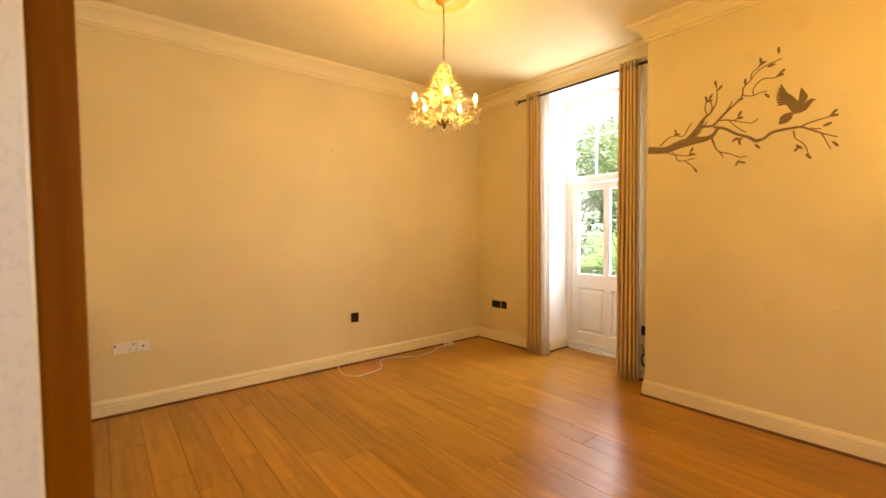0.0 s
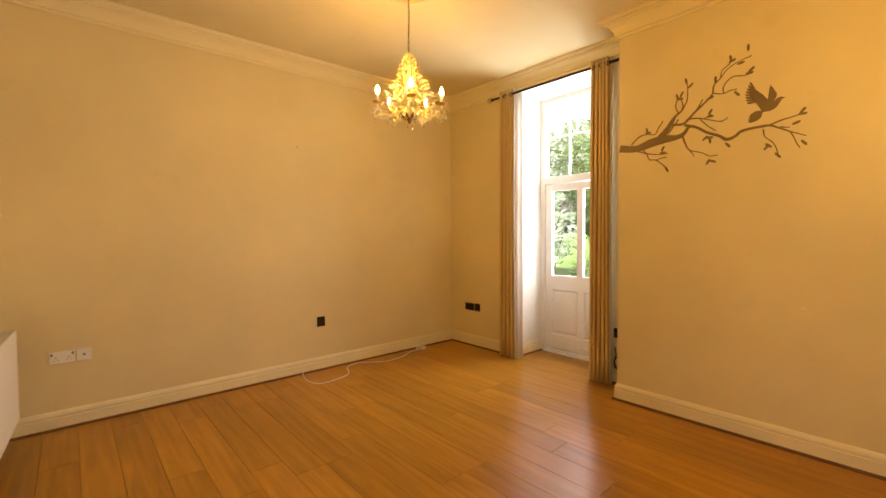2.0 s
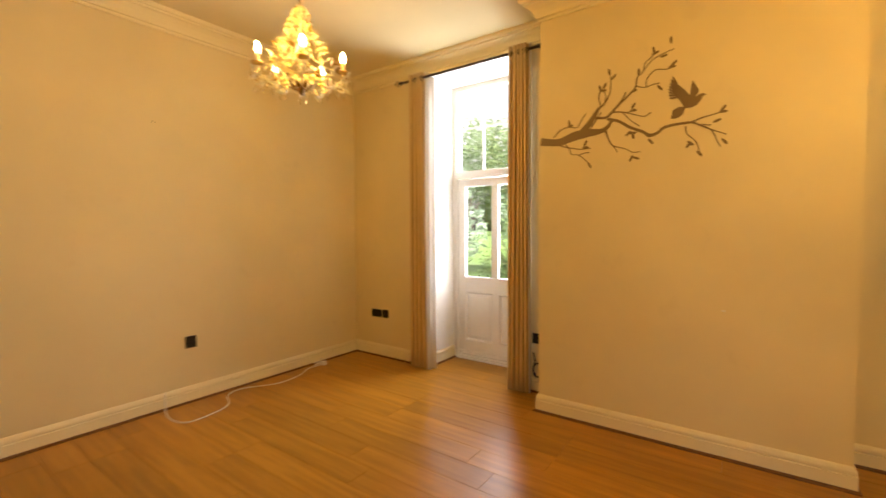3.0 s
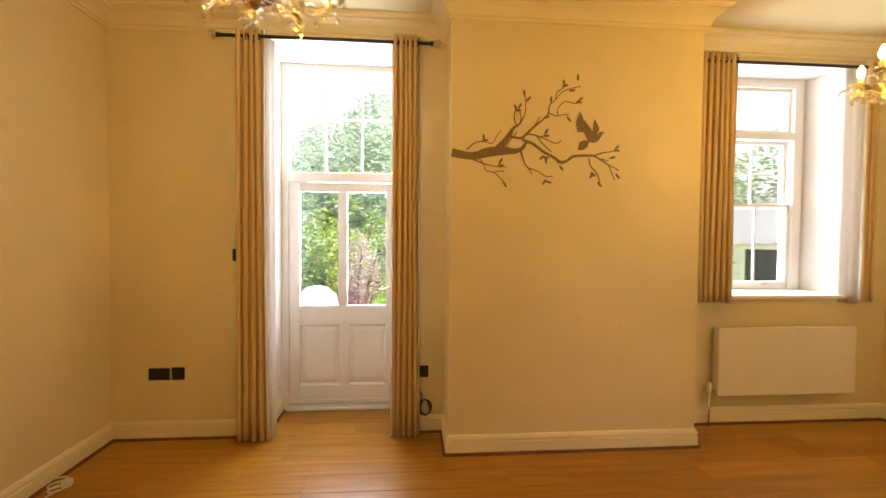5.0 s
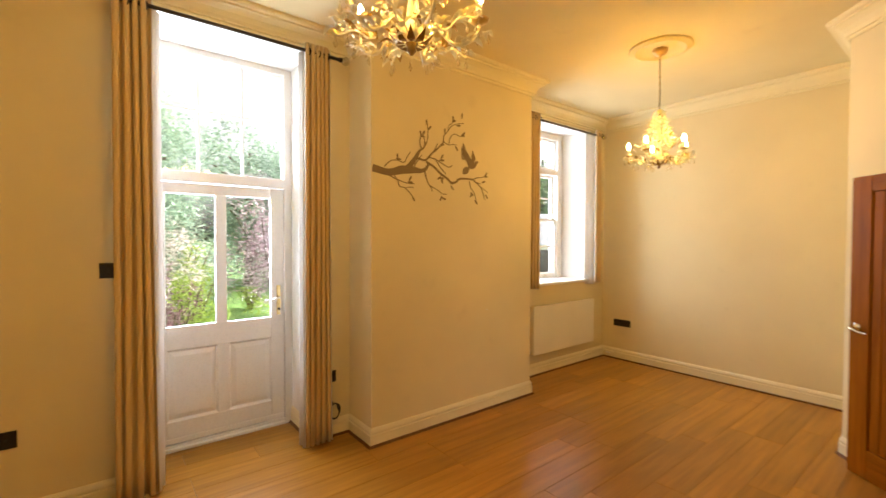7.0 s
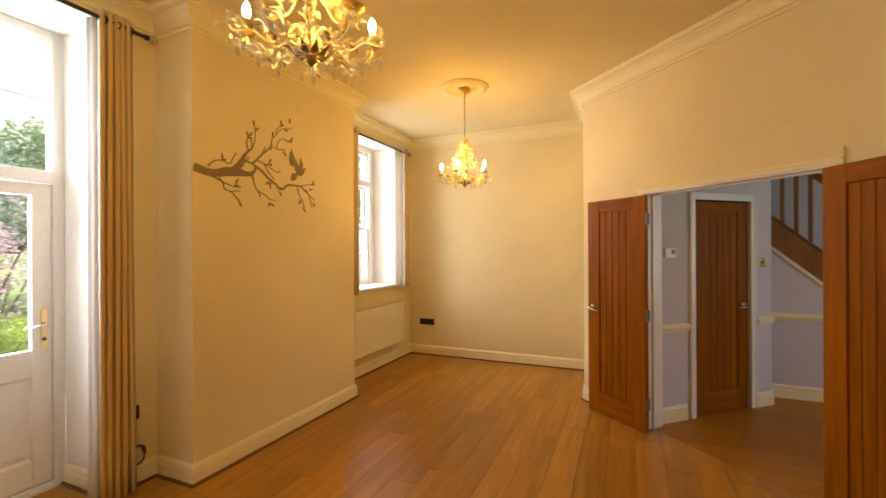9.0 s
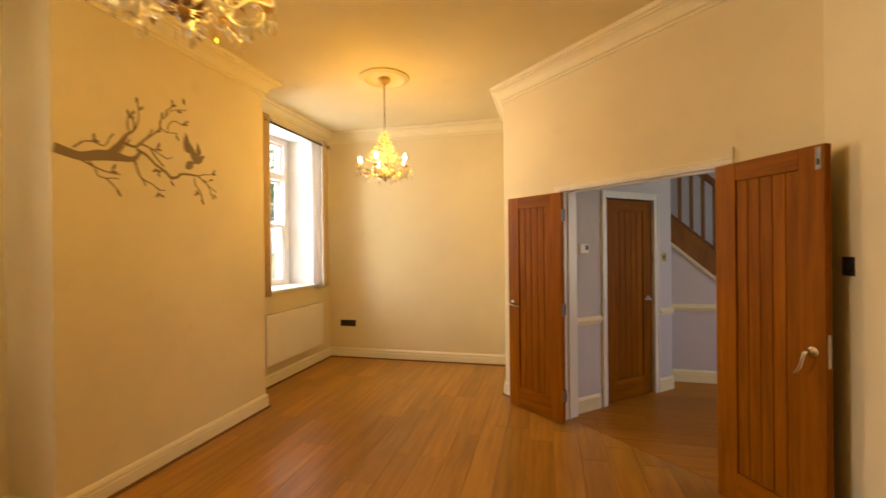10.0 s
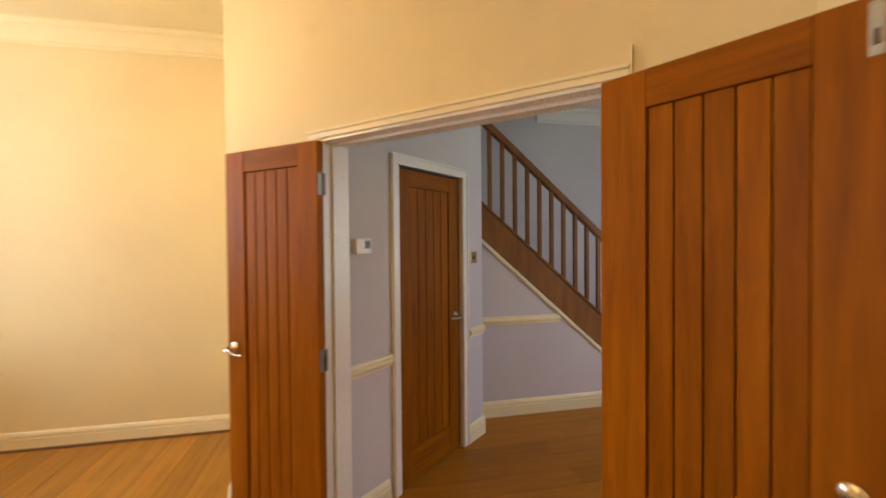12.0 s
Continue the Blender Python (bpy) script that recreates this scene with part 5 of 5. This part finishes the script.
for k, (x, y, h, r, mat) in enumerate(((17, 3.0, 7.3, 3.2, HAZED_GREEN), (20, -1.5, 8.6, 3.6, HAZED_GREEN), (16, 6.5, 6.5, 2.8, HAZED_GREEN), (22, 7.5, 9.0, 3.8, HAZED_GREEN), (18, -6, 7.5, 3.2, GREEN), (15, 11, 7.5, 3.4, GREEN), (24, 2.0, 10.5, 4.4, HAZED_GREEN), (13, -12, 8.5, 3.4, GREEN), (21, -11, 9, 3.8, GREEN), (17, 16, 9, 4.0, GREEN), (11, 14.5, 8, 3.4, GREEN))):
    tree("leafy green garden tree beyond the lawn", x, y, h * 0.92, r, mat, 40 + k)
for label, x, y, r, h, mat, n, size in (
    ("dark purple low shrub beside the paving", 6.7, 2.75, 0.42, 1.3, PURPLE, 1500, 0.06),
    ("pink-grey acer beside the paving", 8.2, 2.9, 0.6, 1.95, PINK, 1500, 0.07),
    ("bright green hedge shrub at the edge of the lawn", 9.9, 2.05, 0.65, 1.4, LIME, 2200, 0.08),
    ("small round green shrub on the lawn", 13.2, 0.95, 0.42, 0.75, GREEN, 1200, 0.06),
    ("small round yellow-green shrub on the lawn", 13.0, 0.25, 0.42, 0.7, LIME, 1200, 0.06),
    ("purple-leaved acer with fine foliage", 11.8, -0.2, 1.7, 3.0, PINK, 4200, 0.12),
    ("lime-green low hedge along the lawn", 10.3, 0.0, 0.9, 0.85, LIME, 2000, 0.08),
    ("pale flowering shrub in the border", 11.4, 2.1, 1.1, 2.2, BLOSSOM, 2200, 0.12),
    ("lime-green clipped shrub in the border", 9.6, 3.3, 0.9, 2.5, LIME, 2400, 0.10),
    ("lime-green low shrub on the lawn", 12.5, -2.2, 1.1, 1.3, LIME, 2000, 0.10),
    ("small round golden shrub on the lawn", 9.8, 0.3, 0.45, 0.6, LIME, 900, 0.07),
    ("bright green shrub at the edge of the paving", 8.6, 4.2, 1.0, 2.0, GREEN, 2200, 0.12),
    ("arching bamboo clump beside the paving", 7.4, 5.2, 1.0, 2.9, HAZED_GREEN, 2600, 0.20),
    ("tall bamboo clump against the boundary", 8.4, 7.2, 1.3, 3.4, HAZED_GREEN, 3000, 0.20),
    ("leafy laurel outside the sash window", 7.6, -2.3, 1.1, 2.3, GREEN, 2400, 0.16),
    ("green hedge shrub behind the lawn", 14.5, 4.6, 1.8, 2.4, HAZED_GREEN, 2800, 0.14),
    ("green hedge shrub behind the lawn", 14.5, 1.2, 1.8, 2.2, HAZED_GREEN, 2800, 0.14),
    ("green hedge shrub behind the lawn", 15.0, -3.6, 2.0, 2.6, GREEN, 2800, 0.14),
):
    shrub(label, x, y, r, h, mat, int(x * 10 + y * 3), n, size)
pot = thing("plant_pot", "red plant pot on the paving", "plant pot", m=pose(6.6, 4.15, -0.30))
RED = plain("red_glaze", (0.35, 0.06, 0.04), 0.3)
part("pot", lathe(bmesh.new(), [(0.12, 0), (0.17, 0.25), (0.19, 0.3), (0.17, 0.3), (0.15, 0.26), (0.02, 0.26)], 20), RED, pot, "", True)
bm = bmesh.new()
foliage(bm, (0, 0, 0.5), (0.2, 0.2, 0.22), 260, 0.1, random.Random(5))
part("plant", bm, GREEN, pot)
cover = thing("covered_barbecue", "pale blue cloth cover draped over a garden grill", "barbecue cover", m=pose(6.7, 3.28, -0.30, 0, 0, 20))
part("cover", lathe(bmesh.new(), [(0.36, 0), (0.34, 0.4), (0.31, 0.8), (0.27, 0.98), (0.15, 1.1), (0.02, 1.13)], 12), BLUE, cover, "", True)
can = thing("watering_can", "dark watering can among the shrubs", "watering can", m=pose(8.3, 1.9, -0.32))
part("body", lathe(bmesh.new(), [(0.16, 0), (0.17, 0.3), (0.13, 0.42), (0.05, 0.44)], 16), BLACK_PLASTIC, can, "", True)
part("spout", tube(bmesh.new(), smooth_line([(0, 0.14, 0.1), (0, 0.28, 0.3), (0, 0.36, 0.5)]), 0.025), BLACK_PLASTIC, can, "", True)

shed = thing("outbuilding", "low white outbuilding with a slate roof and dark windows", "outbuilding", m=pose(9.4, -8.3, -0.32, 0, 0, 38))
part("wall", boxed(-3.5, 3.5, -1.6, 1.6, 0, 1.8), RENDER_WALL, shed)
bm = bmesh.new()
vs = [bm.verts.new(p) for p in ((-3.7, 1.85, 1.75), (3.7, 1.85, 1.75), (3.7, 0, 2.75), (-3.7, 0, 2.75), (-3.7, -1.85, 1.75), (3.7, -1.85, 1.75))]
for f in ((0, 1, 2, 3), (3, 2, 5, 4), (0, 3, 4), (1, 5, 2), (0, 4, 5, 1)):
    bm.faces.new([vs[i] for i in f])
part("roof", bm, SLATE, shed)
for k in range(6):
    x = -2.9 + k * 1.15
    w = part("window", bar_frame(bmesh.new(), 0, 0.05, -0.42, 0.42, 0, 1.05, 0.07), WHITE, shed)
    w.matrix_local = pose(x, 1.6, 0.62, 0, 0, 90)
    p = part("pane", boxed(0.01, 0.02, -0.36, 0.36, 0.06, 0.99), DARK_PANE, w)

# ---- floors: every board its own piece ----
tagged(part("subfloor", boxed(-3.4, 4.46, -2.7, 4.3, -0.1, -0.0125), BLACK_PLASTIC), "dark underlay below the boards", "underlay", kind="structure")


def clip(poly, a, b, c):
    """The part of a flat outline where a*x + b*y >= c."""
    out = []
    for (x0, y0), (x1, y1) in zip(poly, poly[1:] + poly[:1]):
        d0, d1 = a * x0 + b * y0 - c, a * x1 + b * y1 - c
        if d0 >= 0:
            out.append((x0, y0))
        if d0 * d1 < 0:
            t = d0 / (d0 - d1)
            out.append((x0 + t * (x1 - x0), y0 + t * (y1 - y0)))
    return out


def plank(outline, mat, parent):
    cx = sum(x for x, _ in outline) / len(outline)
    cy = sum(y for _, y in outline) / len(outline)
    ring = [(x - cx, y - cy) for x, y in outline]
    g = 0.0008
    ring = [(x - g * (1 if x > 0 else -1), y - g * (1 if y > 0 else -1)) for x, y in ring]
    inner = [(x - g * (1 if x > 0 else -1), y - g * (1 if y > 0 else -1)) for x, y in ring]
    n = len(ring)
    verts = [(x, y, -0.012) for x, y in ring] + [(x, y, -0.0012) for x, y in ring] + [(x, y, 0) for x, y in inner]
    faces = [tuple(range(2 * n, 3 * n))]
    for lo in (0, n):
        faces += [(lo + i, lo + (i + 1) % n, lo + n + (i + 1) % n, lo + n + i) for i in range(n)]
    me = bpy.data.meshes.new("plank")
    me.from_pydata(verts, [], faces)
    me.materials.append(mat)
    ob = new("plank", me)
    ob.parent = parent
    ob.location = (cx, cy, 0)


rnd = random.Random(21)
floor = thing("floor", "warm oak laminate floor boards running the length of the room", "floor", kind="structure")
WIDE, LONG = 0.19, 1.28
x = -0.56
while x < 4.46:
    y = -2.05 - rnd.choice((0.0, 0.43, 0.85, 0.2, 0.64))
    while y < 4.22:
        o = [(x, y), (x + WIDE, y), (x + WIDE, y + LONG), (x, y + LONG)]
        o = clip(clip(o, 0, 1, -2.03), 0, -1, -4.21)
        if o and x + WIDE < 1.44:
            o = clip(o, 1, 1, 0.40)
        o = clip(o, -1, 0, -4.45) if o else o
        if len(o) > 2:
            plank(o, FLOOR, floor)
        y += LONG
    x += WIDE
hall_floor = thing("floor_hall", "oak laminate boards running across the hall", "floor", kind="structure")
y = -1.80
while y < 1.3:
    x = -3.25 - rnd.choice((0.0, 0.43, 0.85, 0.2, 0.64))
    while x < 1.3:
        o = clip([(x, y), (x + LONG, y), (x + LONG, y + WIDE), (x, y + WIDE)], -1, -1, -0.398)
        o = clip(o, -1, 0, -1.2) if o else o
        if len(o) > 2:
            plank(o, HALL_FLOOR, hall_floor)
        x += LONG
    y += WIDE
